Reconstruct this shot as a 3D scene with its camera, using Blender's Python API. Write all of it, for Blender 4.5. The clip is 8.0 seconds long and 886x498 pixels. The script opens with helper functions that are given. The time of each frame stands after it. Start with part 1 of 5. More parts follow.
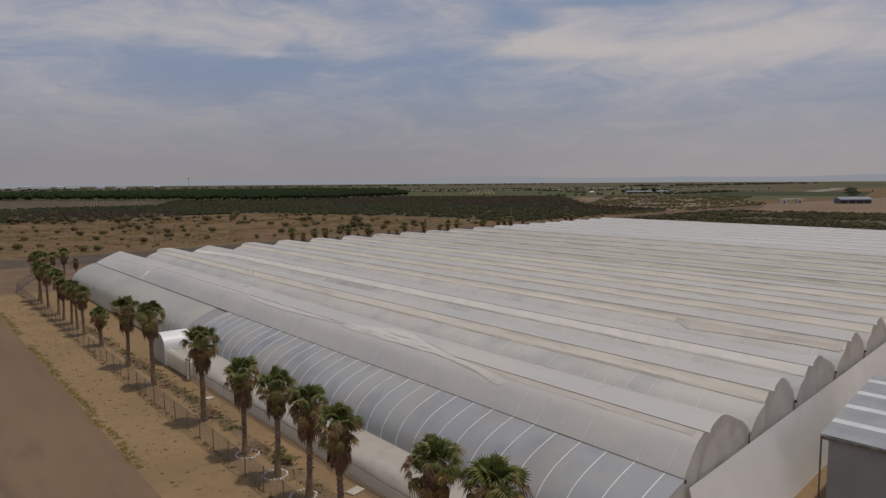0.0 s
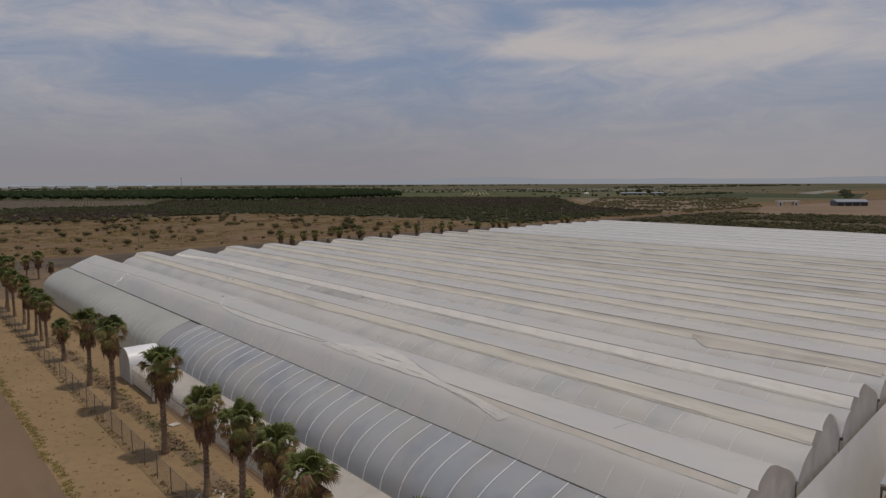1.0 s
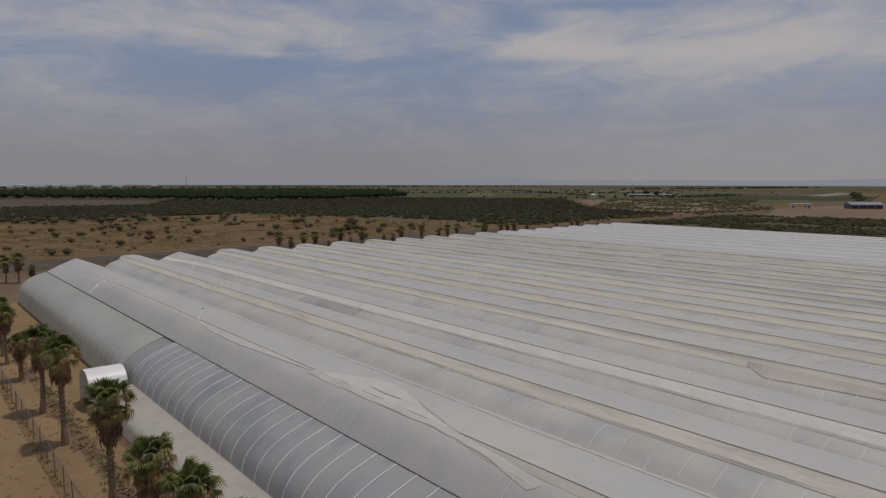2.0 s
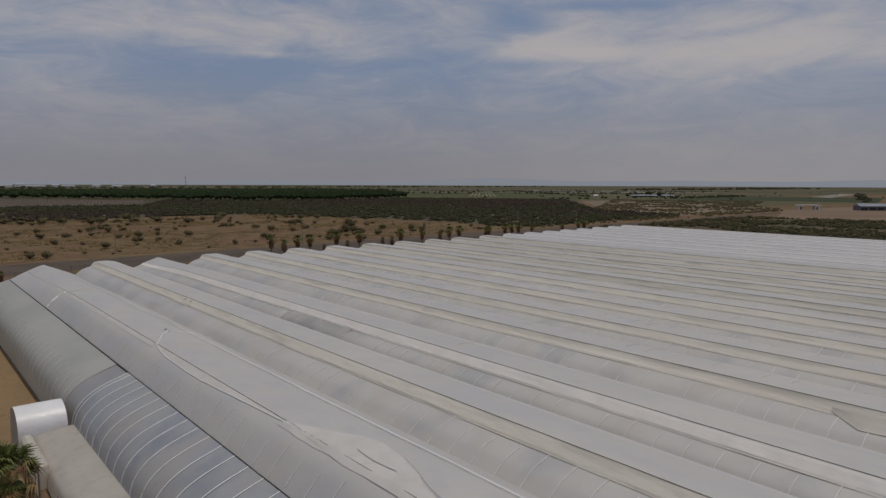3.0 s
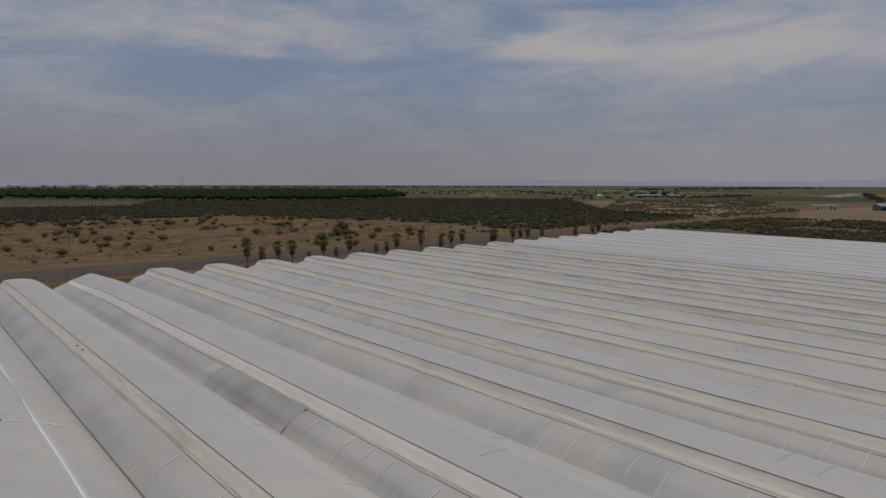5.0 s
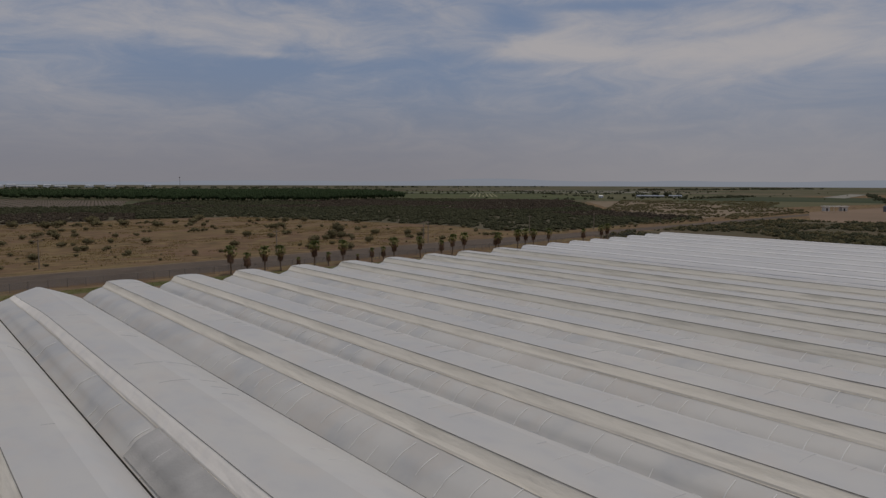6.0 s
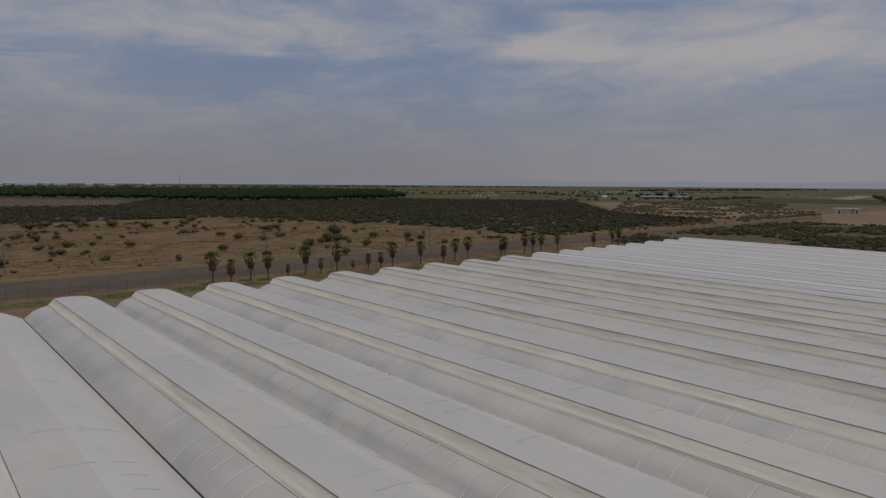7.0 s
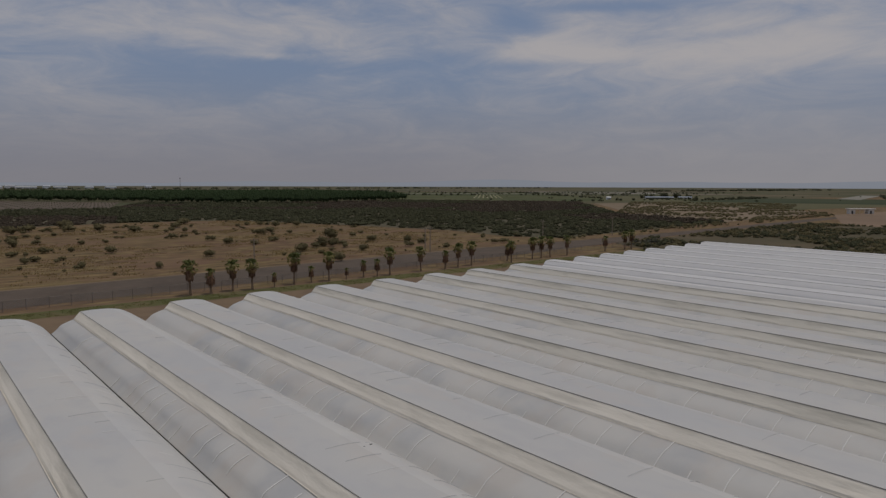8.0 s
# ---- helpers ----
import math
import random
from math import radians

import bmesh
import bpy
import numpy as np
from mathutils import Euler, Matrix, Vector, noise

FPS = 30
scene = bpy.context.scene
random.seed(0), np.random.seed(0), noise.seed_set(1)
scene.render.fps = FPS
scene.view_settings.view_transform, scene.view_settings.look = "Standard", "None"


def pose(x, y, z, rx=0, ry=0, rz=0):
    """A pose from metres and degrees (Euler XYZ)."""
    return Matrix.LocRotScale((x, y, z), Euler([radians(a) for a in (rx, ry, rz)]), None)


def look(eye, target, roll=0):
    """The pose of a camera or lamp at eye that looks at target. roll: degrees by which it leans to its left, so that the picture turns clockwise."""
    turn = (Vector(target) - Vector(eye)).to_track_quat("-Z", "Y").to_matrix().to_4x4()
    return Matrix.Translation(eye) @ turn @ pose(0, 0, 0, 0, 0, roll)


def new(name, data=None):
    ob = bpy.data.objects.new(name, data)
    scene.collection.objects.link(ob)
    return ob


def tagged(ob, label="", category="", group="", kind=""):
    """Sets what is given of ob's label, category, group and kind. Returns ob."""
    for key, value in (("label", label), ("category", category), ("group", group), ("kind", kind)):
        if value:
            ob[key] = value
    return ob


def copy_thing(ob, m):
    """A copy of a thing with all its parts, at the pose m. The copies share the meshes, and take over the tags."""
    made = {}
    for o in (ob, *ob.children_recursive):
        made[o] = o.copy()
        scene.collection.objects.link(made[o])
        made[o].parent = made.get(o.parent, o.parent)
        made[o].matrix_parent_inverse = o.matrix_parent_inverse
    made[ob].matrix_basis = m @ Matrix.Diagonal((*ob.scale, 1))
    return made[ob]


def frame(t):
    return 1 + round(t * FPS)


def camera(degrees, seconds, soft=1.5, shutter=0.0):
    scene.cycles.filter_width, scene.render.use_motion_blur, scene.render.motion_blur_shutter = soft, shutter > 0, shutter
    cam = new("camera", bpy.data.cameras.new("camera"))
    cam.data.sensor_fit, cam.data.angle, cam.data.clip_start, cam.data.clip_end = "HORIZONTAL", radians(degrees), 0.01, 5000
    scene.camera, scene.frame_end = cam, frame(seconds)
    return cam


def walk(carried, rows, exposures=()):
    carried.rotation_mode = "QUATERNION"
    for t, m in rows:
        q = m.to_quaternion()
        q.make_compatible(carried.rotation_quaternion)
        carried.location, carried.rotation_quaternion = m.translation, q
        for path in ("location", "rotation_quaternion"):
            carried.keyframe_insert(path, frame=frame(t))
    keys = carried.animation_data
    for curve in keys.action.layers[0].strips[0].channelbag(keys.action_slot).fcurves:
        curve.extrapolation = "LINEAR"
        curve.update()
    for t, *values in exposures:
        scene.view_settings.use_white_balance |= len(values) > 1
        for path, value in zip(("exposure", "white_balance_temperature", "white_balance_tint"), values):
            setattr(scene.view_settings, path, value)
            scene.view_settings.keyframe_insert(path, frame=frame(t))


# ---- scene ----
cam = camera(67.4, 8.0, 1.4)
PATH = [
    (0, (-30.526, -28.818, 18.446), (-29.249, -27.292, 18.242), -0.4),
    (0.5, (-28.873, -26.915, 18.526), (-27.589, -25.395, 18.322), -0.2),
    (1, (-26.739, -24.427, 18.548), (-25.448, -22.913, 18.346), -0.2),
    (1.5, (-24.203, -21.283, 18.456), (-22.919, -19.763, 18.255), -0.1),
    (3, (-15.718, -10.272, 18.285), (-14.438, -8.748, 18.086), 0.2),
    (3.5, (-12.484, -6.277, 18.212), (-11.205, -4.753, 18.013), 0.1),
    (4, (-9.178, -2.158, 18.052), (-7.899, -0.634, 17.853), 0.1),
    (4.5, (-5.844, 1.967, 17.944), (-4.564, 3.491, 17.745), 0.1),
    (6, (4.732, 15.422, 17.848), (6.015, 16.943, 17.65), 0.2),
    (6.5, (8.308, 19.884, 17.977), (9.59, 21.406, 17.779), 0.3),
    (7, (11.885, 24.358, 18.074), (13.166, 25.881, 17.875), 0.4),
    (7.5, (15.65, 28.785, 17.994), (16.928, 30.31, 17.798), 0.3),
    (8, (19.33, 33.207, 17.855), (20.607, 34.734, 17.66), 0.2),
]
walk(cam, [(t, look(eye, target, roll)) for t, eye, target, roll in PATH], [(0, -0.67, 6780, 12), (1.5, -0.81, 6680, 11.5), (4, -0.95, 6510, 11), (8, -1.02, 6500, 11)])

# ---- world, sun, exposure ----
SUN_DIR = Vector((0.215, -0.095, 0.972)).normalized()
world = bpy.data.worlds.new("sky_world")
scene.world = world
world.use_nodes = True


def make_sky():
    nt = world.node_tree
    nd, lk = nt.nodes, nt.links
    nd.clear()
    out = nd.new("ShaderNodeOutputWorld")
    bg = nd.new("ShaderNodeBackground")
    bg.inputs[1].default_value = 0.1
    sky = nd.new("ShaderNodeTexSky")
    sky.sky_type = 'NISHITA'
    sky.sun_disc = False
    sky.sun_elevation = math.asin(SUN_DIR.z)
    sky.sun_rotation = math.atan2(SUN_DIR.x, SUN_DIR.y)
    sky.air_density, sky.dust_density, sky.ozone_density = 1.0, 3.0, 1.5
    co = nd.new("ShaderNodeTexCoord")
    sep = nd.new("ShaderNodeSeparateXYZ")
    lk.new(co.outputs["Generated"], sep.inputs[0])

    def m(op, a, b=None, clamp=False):
        n = nd.new("ShaderNodeMath")
        n.operation, n.use_clamp = op, clamp
        for i, v in enumerate((a, b)):
            if v is None:
                continue
            if isinstance(v, (int, float)):
                n.inputs[i].default_value = v
            else:
                lk.new(v, n.inputs[i])
        return n.outputs[0]

    # clouds: streaks drawn out level, thicker towards the east and overhead
    side = m('ADD', m('MULTIPLY', sep.outputs[0], 0.766), m('MULTIPLY', sep.outputs[1], -0.643))
    up = sep.outputs[2]
    comb = nd.new("ShaderNodeCombineXYZ")
    lk.new(side, comb.inputs[0])
    lk.new(up, comb.inputs[1])
    lk.new(m('MULTIPLY', m('ADD', sep.outputs[0], sep.outputs[1]), 0.3), comb.inputs[2])

    def cloud(scale, detail, rough, dist, stretch, shift):
        mp = nd.new("ShaderNodeMapping")
        mp.inputs["Scale"].default_value = stretch
        mp.inputs["Location"].default_value = shift
        mp.inputs["Rotation"].default_value = (0, 0, radians(4))
        lk.new(comb.outputs[0], mp.inputs[0])
        n = nd.new("ShaderNodeTexNoise")
        n.inputs["Scale"].default_value, n.inputs["Detail"].default_value = scale, detail
        n.inputs["Roughness"].default_value, n.inputs["Distortion"].default_value = rough, dist
        lk.new(mp.outputs[0], n.inputs["Vector"])
        return n.outputs["Fac"]

    def bank(u0, z0, su, sz, amount, tilt):
        off = m('SUBTRACT', side, u0)
        a = m('DIVIDE', off, su)
        b = m('DIVIDE', m('SUBTRACT', m('SUBTRACT', up, z0), m('MULTIPLY', off, tilt)), sz)
        e = m('EXPONENT', m('MULTIPLY', m('ADD', m('MULTIPLY', a, a), m('MULTIPLY', b, b)), -1.0))
        return m('MULTIPLY', e, amount)

    total = m('ADD', m('MULTIPLY', cloud(1.0, 7, 0.58, 0.6, (2.6, 11.0, 1.5), (1.3, 0.4, 0.0)), 0.55), m('MULTIPLY', cloud(1.0, 9, 0.66, 0.7, (9.0, 30.0, 3.0), (0.2, 2.1, 0.0)), 0.70))
    for row in CLOUD_BANKS:
        total = m('ADD', total, bank(*row))
    fac = nd.new("ShaderNodeMapRange")
    fac.interpolation_type = 'SMOOTHSTEP'
    fac.inputs[1].default_value, fac.inputs[2].default_value = 0.44, 1.08
    lk.new(total, fac.inputs[0])
    cover = fac.outputs[0]

    def mix(f, a, b):
        n = nd.new("ShaderNodeMix")
        n.data_type = 'RGBA'
        for s, v in ((0, f), (6, a), (7, b)):
            if isinstance(v, tuple):
                n.inputs[s].default_value = (*v, 1)
            elif isinstance(v, (int, float)):
                n.inputs[s].default_value = v
            else:
                lk.new(v, n.inputs[s])
        return n.outputs[2]

    blue = mix(0.7, sky.outputs[0], (3.55, 4.66, 6.95))
    sky_cloud = mix(cover, blue, (7.32, 7.06, 7.2))
    haze = nd.new("ShaderNodeMapRange")
    haze.interpolation_type = 'SMOOTHSTEP'
    haze.inputs[1].default_value, haze.inputs[2].default_value = -0.02, 0.18
    haze.inputs[3].default_value, haze.inputs[4].default_value = 1.0, 0.0
    lk.new(up, haze.inputs[0])
    glow = nd.new("ShaderNodeMapRange")
    glow.interpolation_type = 'SMOOTHSTEP'
    glow.inputs[1].default_value, glow.inputs[2].default_value = -0.15, 0.45
    lk.new(side, glow.inputs[0])
    col = mix(haze.outputs[0], sky_cloud, mix(glow.outputs[0], (4.16, 4.07, 4.44), (5.08, 4.93, 5.15)))
    lk.new(col, bg.inputs[0])
    lk.new(bg.outputs[0], out.inputs[0])


CLOUD_BANKS = (
    (-0.343, 0.211, 0.196, 0.031, 0.27, 0),
    (-0.511, 0.137, 0.145, 0.051, 0.04, 0),
    (-0.259, 0.178, 0.051, 0.005, 0.22, 0),
    (-0.287, 0.148, 0.196, 0.029, -0.2, 0),
    (-0.011, 0.172, 0.102, 0.029, -0.16, 0),
    (-0.105, 0.184, 0.068, 0.011, 0.14, 0.05),
    (0.097, 0.222, 0.047, 0.019, -0.3, 0),
    (0.354, 0.182, 0.306, 0.036, 0.32, -0.03),
    (0.142, 0.19, 0.111, 0.014, 0.22, -0.05),
    (0.178, 0.234, 0.038, 0.01, 0.12, 0),
    (0.356, 0.198, 0.038, 0.008, -0.18, 0),
    (0.215, 0.244, 0.094, 0.007, -0.22, 0),
    (0.119, 0.169, 0.077, 0.007, -0.14, 0),
    (0.45, 0.153, 0.17, 0.043, 0.14, 0),
    (0.0, 0.9, 2.0, 0.5, 0.15, 0),
)
make_sky()
sun_data = bpy.data.lights.new("sun", 'SUN')
sun_data.energy, sun_data.angle, sun_data.color = 2.7, radians(2.0), (1.0, 0.935, 0.85)
sun = new("sun", sun_data)
sun.matrix_world = look(SUN_DIR * 100, (0, 0, 0))

# ---- materials ----
def mat(name, a, b, scale=1.0, rough=0.8, bump=0.0, bump_scale=20.0, metal=0.0, c=None, c_scale=8.0, c_amt=0.5,
        spec=0.3, detail=4, trans=0.0, stretch=(1, 1, 1), rand=0.0, lo=0.35, hi=0.65, c_lo=0.5, c_hi=0.72, e=None, e_scale=0.3, e_amt=0.6):
    """Two colours by a broad noise, a third by a finer one, with fine relief."""
    ma = bpy.data.materials.new(name)
    ma.use_nodes = True
    nt = ma.node_tree
    nd, lk = nt.nodes, nt.links
    p = nd["Principled BSDF"]
    co = nd.new("ShaderNodeTexCoord")
    mp = nd.new("ShaderNodeMapping")
    mp.inputs["Scale"].default_value = stretch
    lk.new(co.outputs["Object"], mp.inputs[0])
    own = nd.new("ShaderNodeObjectInfo")
    far_off = nd.new("ShaderNodeVectorMath")
    far_off.operation = 'SCALE'
    far_off.inputs[0].default_value = (37.0, 61.0, 23.0)
    lk.new(own.outputs["Random"], far_off.inputs["Scale"])
    lk.new(far_off.outputs[0], mp.inputs["Location"])

    def noise_(s, d=detail, l=lo, h=hi):
        n = nd.new("ShaderNodeTexNoise")
        n.inputs["Scale"].default_value, n.inputs["Detail"].default_value = s, d
        lk.new(mp.outputs[0], n.inputs["Vector"])
        r = nd.new("ShaderNodeMapRange")
        r.inputs[1].default_value, r.inputs[2].default_value = l, h
        lk.new(n.outputs["Fac"], r.inputs[0])
        return n, r

    def mix(f, x, y):
        n = nd.new("ShaderNodeMix")
        n.data_type = 'RGBA'
        lk.new(f, n.inputs[0])
        for s, v in ((6, x), (7, y)):
            if isinstance(v, tuple):
                n.inputs[s].default_value = (*v, 1)
            else:
                lk.new(v, n.inputs[s])
        return n.outputs[2]

    col = mix(noise_(scale)[1].outputs[0], a, b)
    if c:
        r = noise_(c_scale, 6, c_lo, c_hi)[1]
        r.inputs[4].default_value = c_amt
        col = mix(r.outputs[0], col, c)
    if e:
        r = noise_(e_scale, 4, 0.5, 0.64)[1]
        r.inputs[4].default_value = e_amt
        col = mix(r.outputs[0], col, e)
    if rand:
        oi = nd.new("ShaderNodeObjectInfo")
        h = nd.new("ShaderNodeHueSaturation")
        r = nd.new("ShaderNodeMapRange")
        r.inputs[3].default_value, r.inputs[4].default_value = 1 - rand, 1 + rand
        lk.new(oi.outputs["Random"], r.inputs[0])
        lk.new(r.outputs[0], h.inputs["Value"])
        lk.new(col, h.inputs["Color"])
        col = h.outputs[0]
    lk.new(col, p.inputs["Base Color"])
    p.inputs["Roughness"].default_value, p.inputs["Metallic"].default_value = rough, metal
    p.inputs["Specular IOR Level"].default_value = min(spec, 0.06) if rough >= 0.9 else spec
    if bump:
        n = noise_(bump_scale, 5)[0]
        b_ = nd.new("ShaderNodeBump")
        b_.inputs["Strength"].default_value, b_.inputs["Distance"].default_value = bump, 0.1
        lk.new(n.outputs["Fac"], b_.inputs["Height"])
        lk.new(b_.outputs[0], p.inputs["Normal"])
    if trans:
        t = nd.new("ShaderNodeBsdfTranslucent")
        lk.new(col, t.inputs[0])
        ms = nd.new("ShaderNodeMixShader")
        ms.inputs[0].default_value = trans
        lk.new(p.outputs[0], ms.inputs[1])
        lk.new(t.outputs[0], ms.inputs[2])
        lk.new(ms.outputs[0], nd["Material Output"].inputs[0])
    return ma


def leaf_mat(name, dark, light, rough=0.55, trans=0.25):
    """Leaves that differ from one to the next."""
    ma = bpy.data.materials.new(name)
    ma.use_nodes = True
    nt = ma.node_tree
    nd, lk = nt.nodes, nt.links
    p = nd["Principled BSDF"]
    g = nd.new("ShaderNodeNewGeometry")
    oi = nd.new("ShaderNodeObjectInfo")
    ad = nd.new("ShaderNodeMath")
    ad.operation = 'ADD'
    lk.new(g.outputs["Random Per Island"], ad.inputs[0])
    lk.new(oi.outputs["Random"], ad.inputs[1])
    hf = nd.new("ShaderNodeMath")
    hf.operation = 'MULTIPLY'
    hf.inputs[1].default_value = 0.5
    lk.new(ad.outputs[0], hf.inputs[0])
    mx = nd.new("ShaderNodeMix")
    mx.data_type = 'RGBA'
    lk.new(hf.outputs[0], mx.inputs[0])
    mx.inputs[6].default_value, mx.inputs[7].default_value = (*dark, 1), (*light, 1)
    lk.new(mx.outputs[2], p.inputs["Base Color"])
    p.inputs["Roughness"].default_value = rough
    p.inputs["Specular IOR Level"].default_value = 0.3 if rough < 0.7 else 0.06
    t = nd.new("ShaderNodeBsdfTranslucent")
    lk.new(mx.outputs[2], t.inputs[0])
    ms = nd.new("ShaderNodeMixShader")
    ms.inputs[0].default_value = trans
    lk.new(p.outputs[0], ms.inputs[1])
    lk.new(t.outputs[0], ms.inputs[2])
    lk.new(ms.outputs[0], nd["Material Output"].inputs[0])
    return ma


def ground_mat():
    """Bare sandy yard, ochre scrub land past the cross road, duller land far out."""
    ma = bpy.data.materials.new("desert_soil")
    ma.use_nodes = True
    nt = ma.node_tree
    nd, lk = nt.nodes, nt.links
    p = nd["Principled BSDF"]
    p.inputs["Roughness"].default_value = 0.95
    p.inputs["Specular IOR Level"].default_value = 0.04
    co = nd.new("ShaderNodeTexCoord")
    sep = nd.new("ShaderNodeSeparateXYZ")
    lk.new(co.outputs["Object"], sep.inputs[0])

    def noise_(s, l, h, d=5, stretch=None):
        n = nd.new("ShaderNodeTexNoise")
        n.inputs["Scale"].default_value, n.inputs["Detail"].default_value = s, d
        src = co.outputs["Object"]
        if stretch:
            mp = nd.new("ShaderNodeMapping")
            mp.inputs["Scale"].default_value = stretch
            lk.new(src, mp.inputs[0])
            src = mp.outputs[0]
        lk.new(src, n.inputs["Vector"])
        r = nd.new("ShaderNodeMapRange")
        r.inputs[1].default_value, r.inputs[2].default_value = l, h
        lk.new(n.outputs["Fac"], r.inputs[0])
        return r.outputs[0], n.outputs["Fac"]

    def mix(f, x, y):
        n = nd.new("ShaderNodeMix")
        n.data_type = 'RGBA'
        lk.new(f, n.inputs[0])
        for s, v in ((6, x), (7, y)):
            if isinstance(v, tuple):
                n.inputs[s].default_value = (*v, 1)
            else:
                lk.new(v, n.inputs[s])
        return n.outputs[2]

    def step(src, l, h):
        r = nd.new("ShaderNodeMapRange")
        r.interpolation_type = 'SMOOTHSTEP'
        r.inputs[1].default_value, r.inputs[2].default_value = l, h
        lk.new(src, r.inputs[0])
        return r.outputs[0]

    def times(a, b):
        n = nd.new("ShaderNodeMath")
        n.operation = 'MULTIPLY'
        lk.new(a, n.inputs[0])
        if isinstance(b, float):
            n.inputs[1].default_value = b
        else:
            lk.new(b, n.inputs[1])
        return n.outputs[0]

    yard = mix(noise_(0.12, 0.35, 0.65)[0], (0.275, 0.190, 0.105), (0.224, 0.155, 0.086))
    yard = mix(times(noise_(1.3, 0.52, 0.7, 6)[0], 0.45), yard, (0.165, 0.117, 0.078))
    yard = mix(times(noise_(0.35, 0.58, 0.72, 6)[0], 0.5), yard, (0.22, 0.18, 0.09))
    yard = mix(step(sep.outputs[1], 99.5, 104), yard, mix(noise_(0.25, 0.4, 0.6)[0], (0.150, 0.108, 0.074), (0.18, 0.13, 0.085)))
    scrub = mix(noise_(0.025, 0.4, 0.62, 4, (0.6, 1.4, 1))[0], (0.13, 0.081, 0.053), (0.152, 0.105, 0.056))
    scrub = mix(times(noise_(0.11, 0.5, 0.62, 7, (0.4, 1.3, 1))[0], 0.8), scrub, (0.165, 0.125, 0.06))
    scrub = mix(times(noise_(0.3, 0.52, 0.66, 7, (0.5, 1.3, 1))[0], 0.75), scrub, (0.075, 0.064, 0.036))
    scrub = mix(times(noise_(1.1, 0.48, 0.6, 6, (0.6, 1.2, 1))[0], 0.45), scrub, (0.09, 0.064, 0.041))
    scrub = mix(times(noise_(0.35, 0.5, 0.62, 7, (0.5, 1.4, 1))[0], 0.75), scrub, (0.225, 0.165, 0.082))
    scrub = mix(times(noise_(0.06, 0.52, 0.62, 6, (0.6, 1.3, 1))[0], 0.6), scrub, (0.165, 0.105, 0.07))
    far = mix(noise_(0.006, 0.42, 0.58, 6, (0.5, 1, 1))[0], (0.072, 0.076, 0.043), (0.12, 0.10, 0.064))
    col = mix(step(sep.outputs[1], 136, 142), yard, scrub)
    wob = nd.new("ShaderNodeMath")
    wob.operation = 'ADD'
    lk.new(sep.outputs[1], wob.inputs[0])
    lk.new(times(noise_(0.01, 0, 1)[1], 120.0), wob.inputs[1])
    col = mix(step(wob.outputs[0], 430, 500), col, far)
    lk.new(col, p.inputs["Base Color"])
    bp = nd.new("ShaderNodeBump")
    bp.inputs["Strength"].default_value, bp.inputs["Distance"].default_value = 0.6, 0.12
    lk.new(noise_(2.2, 0, 1, 8)[1], bp.inputs["Height"])
    lk.new(bp.outputs[0], p.inputs["Normal"])
    return ma


def chain_mat(open_share=0.94):
    """Woven wire: thin crossing wires, open between them."""
    ma = bpy.data.materials.new("chain_link")
    ma.use_nodes = True
    nt = ma.node_tree
    nd, lk = nt.nodes, nt.links
    p = nd["Principled BSDF"]
    p.inputs["Base Color"].default_value = (0.2, 0.2, 0.2, 1)
    p.inputs["Roughness"].default_value, p.inputs["Metallic"].default_value = 0.6, 0.6
    co = nd.new("ShaderNodeTexCoord")
    waves = []
    for ang in (45, -45):
        mp = nd.new("ShaderNodeMapping")
        mp.inputs["Rotation"].default_value = (radians(ang), radians(ang), 0)
        lk.new(co.outputs["Object"], mp.inputs[0])
        w = nd.new("ShaderNodeTexWave")
        w.bands_direction = 'Y'
        w.inputs["Scale"].default_value = 6.0
        lk.new(mp.outputs[0], w.inputs[0])
        waves.append(w.outputs["Fac"])
    mx = nd.new("ShaderNodeMath")
    mx.operation = 'MAXIMUM'
    lk.new(waves[0], mx.inputs[0])
    lk.new(waves[1], mx.inputs[1])
    gt = nd.new("ShaderNodeMath")
    gt.operation = 'GREATER_THAN'
    gt.inputs[1].default_value = open_share
    lk.new(mx.outputs[0], gt.inputs[0])
    tr = nd.new("ShaderNodeBsdfTransparent")
    ms = nd.new("ShaderNodeMixShader")
    lk.new(gt.outputs[0], ms.inputs[0])
    lk.new(tr.outputs[0], ms.inputs[1])
    lk.new(p.outputs[0], ms.inputs[2])
    lk.new(ms.outputs[0], nd["Material Output"].inputs[0])
    return ma


